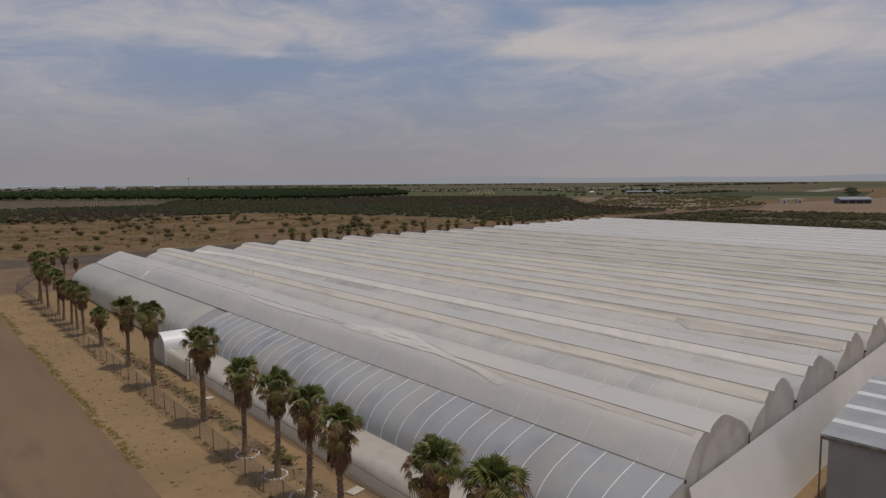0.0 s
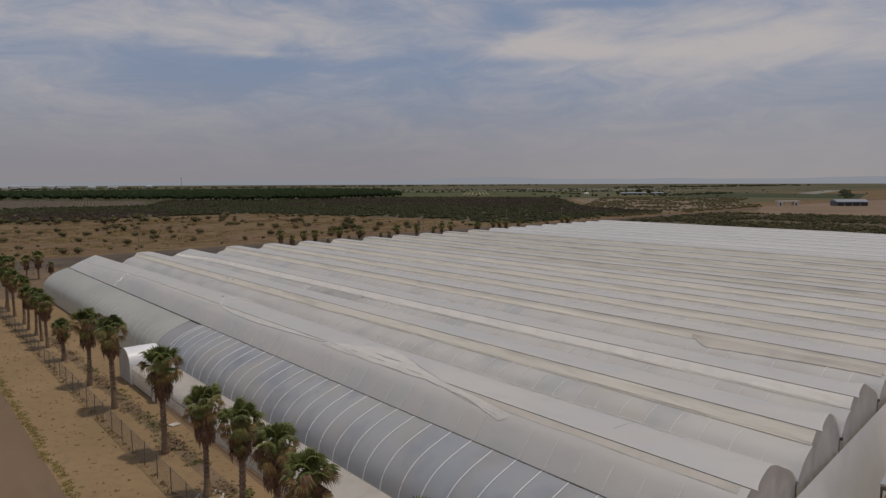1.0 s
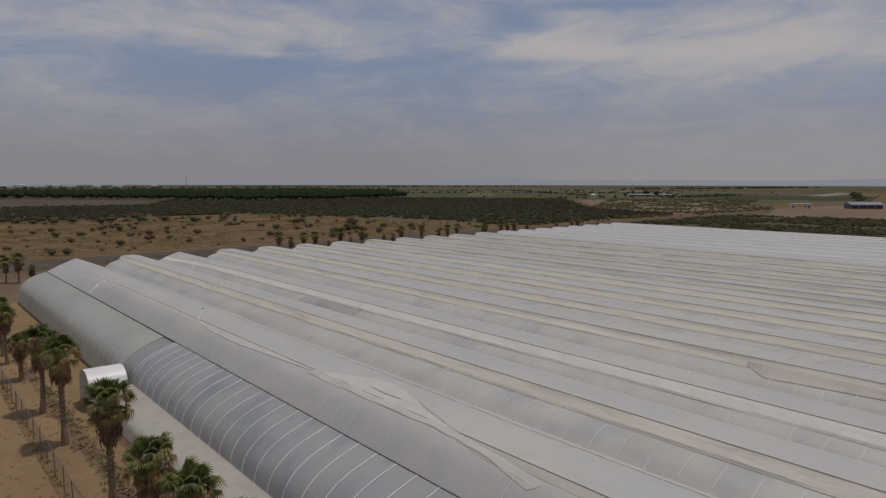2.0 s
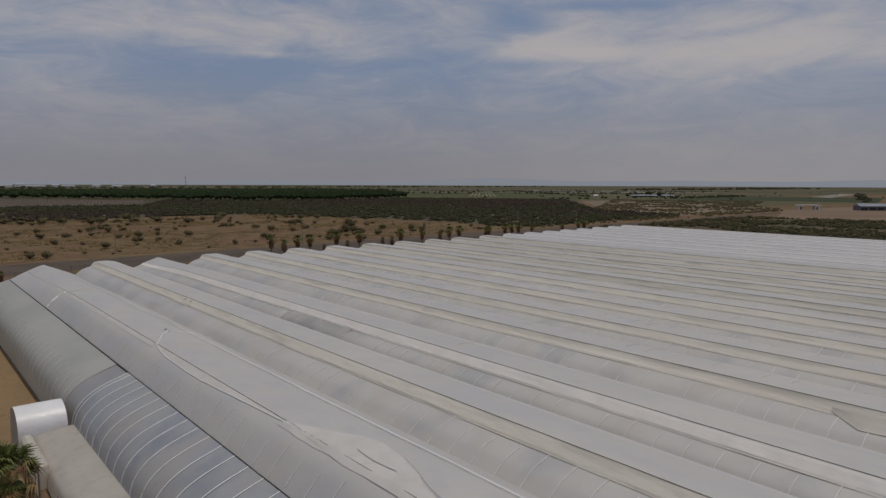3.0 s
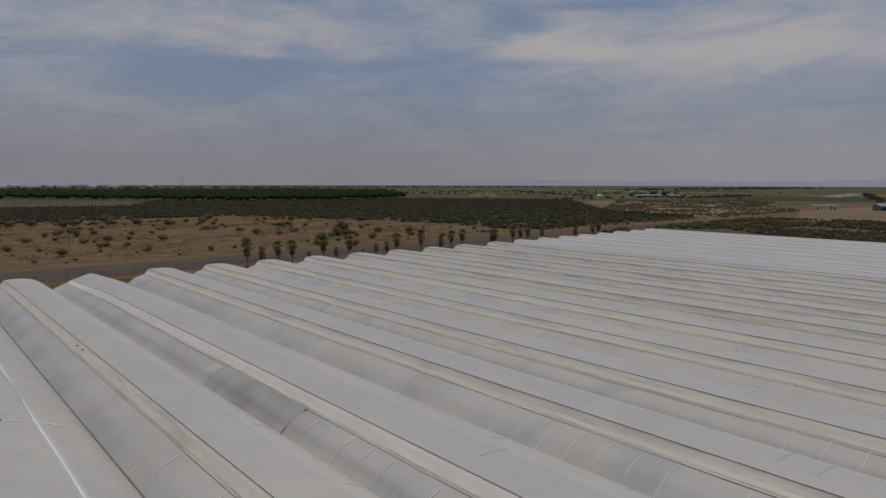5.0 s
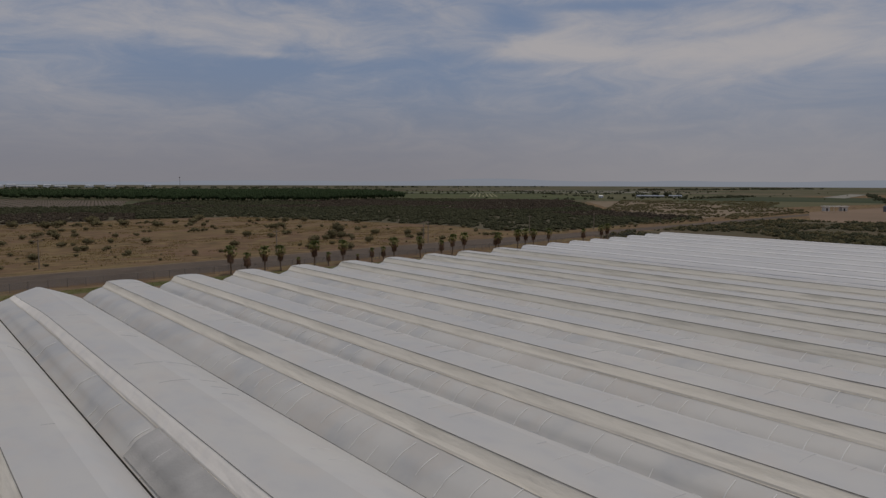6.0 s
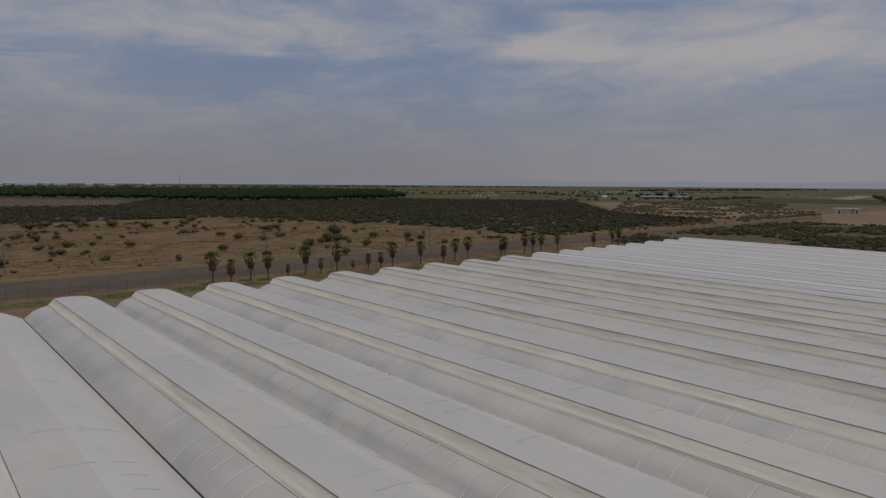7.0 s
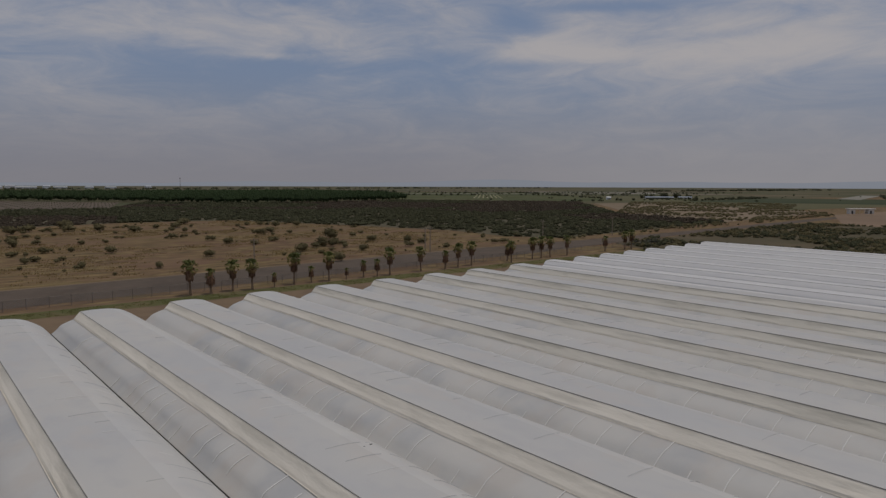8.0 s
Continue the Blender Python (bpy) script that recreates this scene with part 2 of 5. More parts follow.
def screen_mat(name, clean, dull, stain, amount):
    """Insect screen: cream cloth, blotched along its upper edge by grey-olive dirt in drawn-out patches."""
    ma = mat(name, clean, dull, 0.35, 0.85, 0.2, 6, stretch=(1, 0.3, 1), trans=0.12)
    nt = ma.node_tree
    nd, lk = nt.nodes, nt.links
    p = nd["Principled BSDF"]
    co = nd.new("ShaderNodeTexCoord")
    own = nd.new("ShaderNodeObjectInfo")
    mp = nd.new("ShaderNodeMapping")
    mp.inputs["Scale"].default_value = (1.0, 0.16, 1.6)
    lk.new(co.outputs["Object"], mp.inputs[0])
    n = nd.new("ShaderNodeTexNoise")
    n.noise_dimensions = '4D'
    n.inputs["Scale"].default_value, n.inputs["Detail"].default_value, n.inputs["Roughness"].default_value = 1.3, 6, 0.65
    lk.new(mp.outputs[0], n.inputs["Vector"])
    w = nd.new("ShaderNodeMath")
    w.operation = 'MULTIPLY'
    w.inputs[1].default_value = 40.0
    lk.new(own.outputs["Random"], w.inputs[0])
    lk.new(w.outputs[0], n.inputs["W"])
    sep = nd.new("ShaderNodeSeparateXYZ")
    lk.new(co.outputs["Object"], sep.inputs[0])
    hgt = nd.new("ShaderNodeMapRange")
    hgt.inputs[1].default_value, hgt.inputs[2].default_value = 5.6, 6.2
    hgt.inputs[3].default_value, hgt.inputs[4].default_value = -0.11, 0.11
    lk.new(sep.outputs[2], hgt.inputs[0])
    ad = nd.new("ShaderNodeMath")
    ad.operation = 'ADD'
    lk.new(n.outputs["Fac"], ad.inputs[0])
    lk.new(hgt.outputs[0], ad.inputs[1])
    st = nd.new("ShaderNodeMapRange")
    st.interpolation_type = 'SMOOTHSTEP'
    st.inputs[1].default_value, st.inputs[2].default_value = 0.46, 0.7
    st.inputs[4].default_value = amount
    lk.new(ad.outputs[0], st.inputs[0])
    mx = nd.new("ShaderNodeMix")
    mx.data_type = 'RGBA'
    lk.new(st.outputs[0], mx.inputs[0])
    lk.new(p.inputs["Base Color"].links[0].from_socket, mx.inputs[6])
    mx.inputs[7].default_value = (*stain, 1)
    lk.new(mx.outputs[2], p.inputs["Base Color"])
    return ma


M_ground = ground_mat()
M_chain = chain_mat()
M_chain_thin = chain_mat(0.98)
M_asphalt = mat("dusty_asphalt", (0.166, 0.114, 0.074), (0.194, 0.136, 0.089), 0.25, 0.9, 0.3, 15, c=(0.125, 0.092, 0.07), c_scale=0.5, c_amt=0.7, stretch=(1, 0.25, 1))
M_asphalt2 = mat("cross_road_asphalt", (0.088, 0.07, 0.056), (0.11, 0.088, 0.07), 0.15, 0.9, 0.3, 15, c=(0.13, 0.103, 0.08), c_scale=0.5, c_amt=0.6)
M_film = mat("dusty_white_film", (0.735, 0.715, 0.663), (0.655, 0.655, 0.643), 0.16, 0.38, 0.12, 2.5, c=(0.60, 0.60, 0.600), c_scale=0.8, c_amt=0.5, spec=0.5, stretch=(1, 0.6, 1), trans=0.32, e=(0.71, 0.665, 0.609), e_scale=0.5, e_amt=0.4)
M_film_paler = mat("paler_white_film", (0.785, 0.77, 0.722), (0.71, 0.71, 0.697), 0.16, 0.38, 0.12, 2.5, c=(0.645, 0.645, 0.639), c_scale=0.8, c_amt=0.5, spec=0.5, stretch=(1, 0.6, 1), trans=0.32, e=(0.76, 0.72, 0.673), e_scale=0.5, e_amt=0.35)
# lighter copy of the film: grazing sky sheen of far bays put into colour
M_film_far_lit = mat("far_lit_film", (0.86, 0.85, 0.825), (0.81, 0.805, 0.795), 0.16, 0.38, 0.1, 2.5, c=(0.75, 0.75, 0.745), c_scale=0.4, c_amt=0.4, spec=0.5, stretch=(1, 0.5, 1), trans=0.3)
M_clear = mat("clearer_grey_film", (0.720, 0.702, 0.658), (0.649, 0.648, 0.624), 0.25, 0.3, 0.12, 2.0, c=(0.47, 0.485, 0.51), c_scale=0.25, c_amt=0.38, spec=0.5, trans=0.32, c_lo=0.52, c_hi=0.66, e=(0.660, 0.608, 0.542), e_scale=0.33, e_amt=0.45)
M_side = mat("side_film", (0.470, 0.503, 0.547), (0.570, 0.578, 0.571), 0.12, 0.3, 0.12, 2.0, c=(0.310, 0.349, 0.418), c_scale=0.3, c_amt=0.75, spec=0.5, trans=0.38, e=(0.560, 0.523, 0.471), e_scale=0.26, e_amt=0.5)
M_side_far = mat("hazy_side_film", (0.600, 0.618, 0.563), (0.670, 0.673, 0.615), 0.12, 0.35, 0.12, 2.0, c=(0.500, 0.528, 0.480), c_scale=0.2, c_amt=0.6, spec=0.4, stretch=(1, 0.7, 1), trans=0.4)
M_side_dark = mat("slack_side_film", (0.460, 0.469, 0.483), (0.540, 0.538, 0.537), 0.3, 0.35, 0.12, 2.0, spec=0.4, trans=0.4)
M_flap = mat("crumpled_flap_film", (0.765, 0.735, 0.685), (0.715, 0.69, 0.645), 0.5, 0.45, 0.35, 1.2, c=(0.63, 0.61, 0.575), c_scale=0.8, c_amt=0.6, trans=0.3)
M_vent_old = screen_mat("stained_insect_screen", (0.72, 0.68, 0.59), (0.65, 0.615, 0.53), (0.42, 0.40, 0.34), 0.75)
M_valley = mat("dark_inner_gutter", (0.17, 0.16, 0.14), (0.12, 0.112, 0.1), 0.8, 0.7, c=(0.07, 0.065, 0.055), c_scale=0.5, c_amt=0.7)
M_pale = mat("pale_loose_film", (0.86, 0.815, 0.74), (0.80, 0.755, 0.68), 0.5, 0.5, 0.2, 3.0, c=(0.74, 0.72, 0.69), c_scale=1.0, c_amt=0.5, trans=0.1)
M_bright = mat("clean_white_film", (0.780, 0.777, 0.778), (0.700, 0.698, 0.699), 0.6, 0.4, 0.25, 2.5, spec=0.5)
M_lean = mat("crumpled_white_film", (0.83, 0.79, 0.715), (0.76, 0.725, 0.655), 0.5, 0.5, 0.3, 1.6, c=(0.64, 0.61, 0.55), c_scale=1.2, c_amt=0.5, spec=0.4, trans=0.52)
M_dull = mat("dull_cream_screen", (0.61, 0.57, 0.505), (0.55, 0.515, 0.46), 0.4, 0.85, 0.2, 5, c=(0.45, 0.425, 0.375), c_scale=0.7, c_amt=0.6, trans=0.2)
M_skirtwall = mat("plain_grey_film_wall", (0.760, 0.743, 0.715), (0.700, 0.683, 0.660), 0.3, 0.6, 0.15, 1.2, c=(0.620, 0.603, 0.581), c_scale=0.5, c_amt=0.5)
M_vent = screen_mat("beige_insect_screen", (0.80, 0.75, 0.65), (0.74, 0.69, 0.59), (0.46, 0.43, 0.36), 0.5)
M_shadecloth = mat("dark_shade_cloth", (0.31, 0.305, 0.29), (0.43, 0.415, 0.395), 0.35, 0.6, 0.2, 8)
M_hoop = mat("white_hoop_strap", (0.88, 0.88, 0.87), (0.82, 0.82, 0.81), 2, 0.5)
M_strap = mat("dusty_hoop_strap", (0.93, 0.92, 0.90), (0.86, 0.85, 0.83), 0.9, 0.5, trans=0.3)
M_tube = mat("grey_roof_tube", (0.47, 0.47, 0.475), (0.56, 0.555, 0.55), 2, 0.5)
M_gutter = mat("dark_gutter", (0.10, 0.095, 0.085), (0.17, 0.16, 0.145), 1.2, 0.7)
M_hem = mat("soil_stained_hem", (0.15, 0.115, 0.08), (0.21, 0.16, 0.11), 1.2, 0.85)
M_cord = mat("ridge_cord", (0.12, 0.112, 0.095), (0.22, 0.20, 0.17), 0.8, 0.8)
M_endwall = mat("grey_end_film", (0.88, 0.84, 0.78), (0.82, 0.785, 0.735), 0.6, 0.5, 0.3, 1.5, c=(0.68, 0.65, 0.61), c_scale=0.8, c_amt=0.6, trans=0.35)
M_trunk = mat("palm_trunk", (0.18, 0.122, 0.084), (0.29, 0.21, 0.15), 3, 0.95, 0.8, 14, c=(0.08, 0.055, 0.038), c_scale=5)
M_trunkbase = mat("bare_palm_base", (0.30, 0.215, 0.14), (0.23, 0.16, 0.105), 3, 0.95, 0.6, 14, c=(0.13, 0.09, 0.06), c_scale=4)
M_skirt = leaf_mat("dead_fronds", (0.10, 0.056, 0.037), (0.27, 0.165, 0.105), 0.9, 0.1)
M_green = leaf_mat("palm_green", (0.066, 0.088, 0.024), (0.235, 0.255, 0.078), 0.42)
M_olive = leaf_mat("palm_olive", (0.14, 0.13, 0.042), (0.35, 0.305, 0.11))
M_dry = leaf_mat("palm_dry", (0.24, 0.155, 0.065), (0.47, 0.335, 0.15))
M_scrub = leaf_mat("scrub_leaves", (0.12, 0.105, 0.056), (0.205, 0.178, 0.095), 0.8, 0.4)
M_mesquite = leaf_mat("mesquite_leaves", (0.085, 0.087, 0.05), (0.115, 0.112, 0.066), 0.85, 0.4)
M_farleaf = leaf_mat("field_tree_leaves", (0.066, 0.073, 0.043), (0.105, 0.105, 0.062), 0.8, 0.35)
M_brownbush = leaf_mat("brown_thicket", (0.092, 0.074, 0.055), (0.12, 0.095, 0.07), 0.85, 0.4)
M_orchard = leaf_mat("orchard_leaves", (0.044, 0.066, 0.03), (0.06, 0.085, 0.038), 0.85, 0.35)
M_weed = leaf_mat("dry_weeds", (0.33, 0.275, 0.10), (0.48, 0.39, 0.165), 0.9)
M_bunch = leaf_mat("bunch_grass", (0.24, 0.175, 0.08), (0.40, 0.30, 0.14), 0.9, 0.5)
M_grass = leaf_mat("green_grass", (0.16, 0.165, 0.055), (0.27, 0.245, 0.10), 0.9)
M_litter = leaf_mat("leaf_litter", (0.11, 0.07, 0.045), (0.27, 0.19, 0.12), 0.95, 0.05)
M_steel = mat("galvanised_post", (0.15, 0.132, 0.115), (0.22, 0.20, 0.18), 3, 0.55, metal=0.4)
M_whitepaint = mat("white_paint", (0.75, 0.74, 0.72), (0.62, 0.60, 0.57), 2, 0.7, 0.3, 8)
M_block = mat("pale_concrete", (0.50, 0.46, 0.40), (0.42, 0.38, 0.33), 2, 0.9, 0.3, 10)
M_greywall = mat("grey_plaster", (0.26, 0.26, 0.26), (0.31, 0.305, 0.30), 0.5, 0.8, 0.2, 6)
M_metalroof = mat("weathered_zinc", (0.28, 0.30, 0.32), (0.36, 0.375, 0.39), 0.6, 0.5, metal=0.35)
M_skylight = mat("translucent_sheet", (0.66, 0.67, 0.68), (0.58, 0.59, 0.60), 0.8, 0.4)
M_wood = mat("weathered_pole", (0.26, 0.21, 0.16), (0.34, 0.28, 0.22), 3, 0.9)
M_barnroof = mat("blue_grey_roof", (0.20, 0.225, 0.265), (0.25, 0.27, 0.30), 0.1, 0.5)
M_barnwall = mat("dark_barn_wall", (0.13, 0.13, 0.15), (0.17, 0.165, 0.18), 0.1, 0.8)
M_housewall = mat("pale_house_wall", (0.70, 0.665, 0.60), (0.60, 0.57, 0.52), 0.3, 0.85)
M_farroof = mat("far_white_roof", (0.78, 0.78, 0.775), (0.68, 0.68, 0.675), 0.02, 0.5)
M_dark = mat("dark_opening", (0.03, 0.03, 0.032), (0.045, 0.043, 0.042), 1, 0.6)
M_sand = mat("pale_sand_plot", (0.21, 0.15, 0.105), (0.18, 0.13, 0.092), 0.02, 0.95, c=(0.14, 0.11, 0.075), c_scale=0.05, c_amt=0.5)
M_tilled = mat("tilled_plot", (0.125, 0.10, 0.078), (0.105, 0.086, 0.066), 0.03, 0.95)
M_fieldgreen = mat("green_field", (0.064, 0.075, 0.034), (0.088, 0.09, 0.044), 0.01, 0.95, c=(0.115, 0.105, 0.058), c_scale=0.03, c_amt=0.5)
M_fieldolive = mat("olive_field", (0.088, 0.086, 0.046), (0.12, 0.108, 0.062), 0.008, 0.95, c=(0.068, 0.073, 0.036), c_scale=0.02, c_amt=0.6)
M_verge = mat("olive_grass_verge", (0.085, 0.09, 0.036), (0.125, 0.112, 0.05), 0.08, 0.95, 0.4, 5, c=(0.16, 0.12, 0.07), c_scale=0.15, c_amt=0.8)
M_fielddark = mat("dark_green_field", (0.045, 0.055, 0.03), (0.055, 0.063, 0.034), 0.01, 0.95)
M_stripe = mat("pale_mulch", (0.24, 0.225, 0.135), (0.2, 0.19, 0.115), 0.05, 0.9)
M_palestrip = mat("pale_far_strip", (0.24, 0.225, 0.19), (0.19, 0.18, 0.15), 0.004, 0.9)
M_darksoil = mat("leaf_toned_floor", (0.085, 0.078, 0.05), (0.105, 0.09, 0.06), 0.03, 0.95, c=(0.07, 0.068, 0.042), c_scale=0.15, c_amt=0.5)
M_eastsoil = mat("dull_scrub_soil", (0.085, 0.072, 0.045), (0.11, 0.088, 0.056), 0.05, 0.95, c=(0.065, 0.065, 0.036), c_scale=0.15, c_amt=0.7)
M_stripsoil = mat("dark_dusty_soil", (0.20, 0.142, 0.09), (0.15, 0.108, 0.07), 0.7, 0.95, 0.4, 6, c=(0.25, 0.178, 0.11), c_scale=0.5, c_amt=0.9)
# hills glow in the horizon colour: distance haze put in as emission
M_hill = bpy.data.materials.new("glowing_haze_backdrop")
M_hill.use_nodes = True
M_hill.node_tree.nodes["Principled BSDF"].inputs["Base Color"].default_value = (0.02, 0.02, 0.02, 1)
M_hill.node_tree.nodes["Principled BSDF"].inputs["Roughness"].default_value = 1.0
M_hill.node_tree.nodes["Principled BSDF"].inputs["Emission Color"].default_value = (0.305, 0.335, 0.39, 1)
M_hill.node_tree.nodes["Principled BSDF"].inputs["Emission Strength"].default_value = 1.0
M_patchsoil = mat("pale_scrub_soil", (0.22, 0.17, 0.12), (0.165, 0.128, 0.088), 0.03, 0.95, c=(0.085, 0.078, 0.047), c_scale=0.08, c_amt=0.8)

rng = random.Random(11)
nrg = np.random.default_rng(5)


# ---- mesh helpers ----
def empty(name, m=None):
    e = new(name)
    e.empty_display_size = 0.3
    if m is not None:
        e.matrix_basis = m
    return e


def mesh_of(name, verts, faces, material, smooth=False):
    me = bpy.data.meshes.new(name)
    me.from_pydata([tuple(v) for v in verts], [], faces)
    me.materials.append(material)
    if smooth:
        me.polygons.foreach_set("use_smooth", [True] * len(me.polygons))
    me.update()
    return me


def place(name, me, parent=None, m=None, label=""):
    ob = new(name, me)
    if parent is not None:
        ob.parent = parent
    if m is not None:
        ob.matrix_basis = m
    if label:
        ob["label"] = label
    return ob


def part(name, bm, material, parent=None, label="", smooth=False):
    me = bpy.data.meshes.new(name)
    bm.normal_update()
    bm.to_mesh(me)
    bm.free()
    me.materials.append(material)
    if smooth:
        me.polygons.foreach_set("use_smooth", [True] * len(me.polygons))
    return place(name, me, parent, None, label)


def box(bm, x0, x1, y0, y1, z0, z1, bevel=0.0):
    r = bmesh.ops.create_cube(bm, size=1.0, matrix=Matrix.LocRotScale(((x0 + x1) / 2, (y0 + y1) / 2, (z0 + z1) / 2), None, (x1 - x0, y1 - y0, z1 - z0)))
    if bevel:
        es = list({e for v in r["verts"] for e in v.link_edges})
        bmesh.ops.bevel(bm, geom=es, offset=bevel, segments=1, affect='EDGES')
    return bm


def tube(points, radius, sides=5):
    """Verts and faces of a tube along points."""
    vs, fs = [], []
    n = len(points)
    for i, p in enumerate(points):
        d = (Vector(points[min(i + 1, n - 1)]) - Vector(points[max(i - 1, 0)])).normalized()
        a = d.orthogonal().normalized() if abs(d.z) > 0.9 else d.cross(Vector((0, 0, 1))).normalized()
        b = d.cross(a)
        r = radius[i] if isinstance(radius, (list, tuple)) else radius
        for j in range(sides):
            t = 2 * math.pi * j / sides
            vs.append(Vector(p) + (a * math.cos(t) + b * math.sin(t)) * r)
    for i in range(n - 1):
        for j in range(sides):
            k = (j + 1) % sides
            fs.append((i * sides + j, i * sides + k, (i + 1) * sides + k, (i + 1) * sides + j))
    fs.append(tuple(range(sides))[::-1])
    fs.append(tuple(range((n - 1) * sides, n * sides)))
    return vs, fs


def curve_points(ctrl, n):
    """Smooth (x, z) profile through control points."""
    p = [ctrl[0]] + list(ctrl) + [ctrl[-1]]
    out = []
    segs = len(ctrl) - 1
    for i in range(n + 1):
        u = i / n * segs
        k = min(int(u), segs - 1)
        t = u - k
        q = [Vector(v) for v in p[k:k + 4]]
        out.append(0.5 * (2 * q[1] + (q[2] - q[0]) * t + (2 * q[0] - 5 * q[1] + 4 * q[2] - q[3]) * t * t + (3 * q[1] - q[0] - 3 * q[2] + q[3]) * t ** 3))
    return out


def flat(name, pts, z, material, label, category, thick=0.0):
    """A level sheet of ground cover with its outline."""
    bm = bmesh.new()
    bm.faces.new([bm.verts.new((x, y, z)) for x, y in pts])
    bmesh.ops.triangulate(bm, faces=bm.faces[:])
    for f in bm.faces:
        if f.normal.z < 0:
            f.normal_flip()
    ob = part(name, bm, material)
    return tagged(ob, label, category, kind="structure")


def leaf_cloud(bushes, per, size, core=True):
    """Bushes as crowds of small leaf faces round a rough core. Rows: x, y, z, radius, height."""
    base = 0
    V, F = [], []
    for x, y, z, r, h in bushes:
        n = max(8, int(per))
        lob = rng.randint(2, 4)
        cs = [(rng.uniform(-.45, .45) * r, rng.uniform(-.45, .45) * r, h * rng.uniform(.4, .62), rng.uniform(.5, .72)) for _ in range(lob)]
        which = nrg.integers(0, lob, n)
        c = np.array(cs)[which]
        d = nrg.normal(size=(n, 3))
        d /= np.linalg.norm(d, axis=1)[:, None]
        rad = nrg.uniform(.75, 1.1, n)[:, None]
        q = c[:, :3] + d * rad * c[:, 3:4] * np.array([r, r, h * .62])
        q[:, 2] = np.maximum(q[:, 2], 0.05 * h)
        q += np.array([x, y, z])
        a = nrg.normal(size=(n, 3))
        a -= d * (a * d).sum(1)[:, None] * .7
        a /= np.linalg.norm(a, axis=1)[:, None]
        b = np.cross(d, a)
        s = (size * r * nrg.uniform(.6, 1.3, n))[:, None]
        V.append(np.stack([q - a * s, q - b * s * .7, q + a * s, q + b * s * .7], 1).reshape(-1, 3))
        F.append(np.arange(base, base + 4 * n).reshape(-1, 4))
        base += 4 * n
        if core:
            for cx, cy, cz, cr in cs:
                o = np.array([x + cx, y + cy, z + cz])
                e = np.array([r, r, h * .62]) * cr * .82
                oct_ = o + np.array([(1, 0, 0), (0, 1, 0), (-1, 0, 0), (0, -1, 0), (0, 0, 1), (0, 0, -1)]) * e
                V.append(oct_)
                F.append(np.array([(0, 1, 4, 4), (1, 2, 4, 4), (2, 3, 4, 4), (3, 0, 4, 4), (1, 0, 5, 5), (2, 1, 5, 5), (3, 2, 5, 5), (0, 3, 5, 5)]) + base)
                base += 6
    v = np.concatenate(V)
    f = np.concatenate(F)
    faces = [tuple(r) if r[2] != r[3] else tuple(r[:3]) for r in f.tolist()]
    return v.tolist(), faces


def inside(x, y, poly):
    c = False
    j = len(poly) - 1
    for i in range(len(poly)):
        (xi, yi), (xj, yj) = poly[i], poly[j]
        if (yi > y) != (yj > y) and x < (xj - xi) * (y - yi) / (yj - yi) + xi:
            c = not c
        j = i
    return c


def scatter(poly, n, keep=None):
    xs, ys = [p[0] for p in poly], [p[1] for p in poly]
    out = []
    tries = 0
    while len(out) < n and tries < n * 40:
        tries += 1
        x, y = rng.uniform(min(xs), max(xs)), rng.uniform(min(ys), max(ys))
        if inside(x, y, poly) and (keep is None or keep(x, y)):
            out.append((x, y))
    return out


def stuff(name, v, f, material, label, category):
    ob = place(name, mesh_of(name, v, f, material))
    return tagged(ob, label, category, kind="stuff")


# ---- ground and roads ----
def build_ground():
    xs = [-4800, -2400, -1200, -600, -300, -150] + list(range(-100, 301, 20)) + [360, 450, 600, 800, 1200, 2000, 3200, 4800]
    ys = [-4800, -2400, -1000, -400, -150] + list(range(-80, 361, 20)) + [420, 520, 700, 1000, 1500, 2400, 3600, 4900]
    v = [(x, y, 0.0) for y in ys for x in xs]
    w = len(xs)
    f = [(j * w + i, j * w + i + 1, (j + 1) * w + i + 1, (j + 1) * w + i) for j in range(len(ys) - 1) for i in range(w - 1)]
    ob = place("ground", mesh_of("ground", v, f, M_ground))
    tagged(ob, "dry tan desert soil with ochre scrub land beyond the cross road", "ground", kind="structure")


build_ground()


def road2_y(x):
    return 153.2 + 0.056 * (x - 33)


def arc(cx, cy, r, a0, a1, n=8):
    return [(cx + r * math.cos(radians(a0 + (a1 - a0) * i / n)), cy + r * math.sin(radians(a0 + (a1 - a0) * i / n))) for i in range(n + 1)]


yj = road2_y(-19) - 9.3
flat("road_1", [(-30, -150), (-19.3, -150), (-19.3, yj + 6), (-30, yj + 6)], 0.015, M_asphalt, "worn dusty grey-brown asphalt road beside the sandy verge", "road")


def corner(r):
    """Rounded corner of the junction, as a fan."""
    v = [(-19.35, yj + 4, 0.02)] + [(x, y, 0.02) for x, y in arc(-19.35 + r, yj - r + 0.2, r, 180, 90, 14)] + [(-19.35 + r, yj + 4, 0.02)]
    ob = place("road_3", mesh_of("road_3", v, [(0, i + 1, i) for i in range(1, len(v) - 1)], M_asphalt))
    tagged(ob, "worn asphalt corner where the two roads meet", "road", kind="structure")


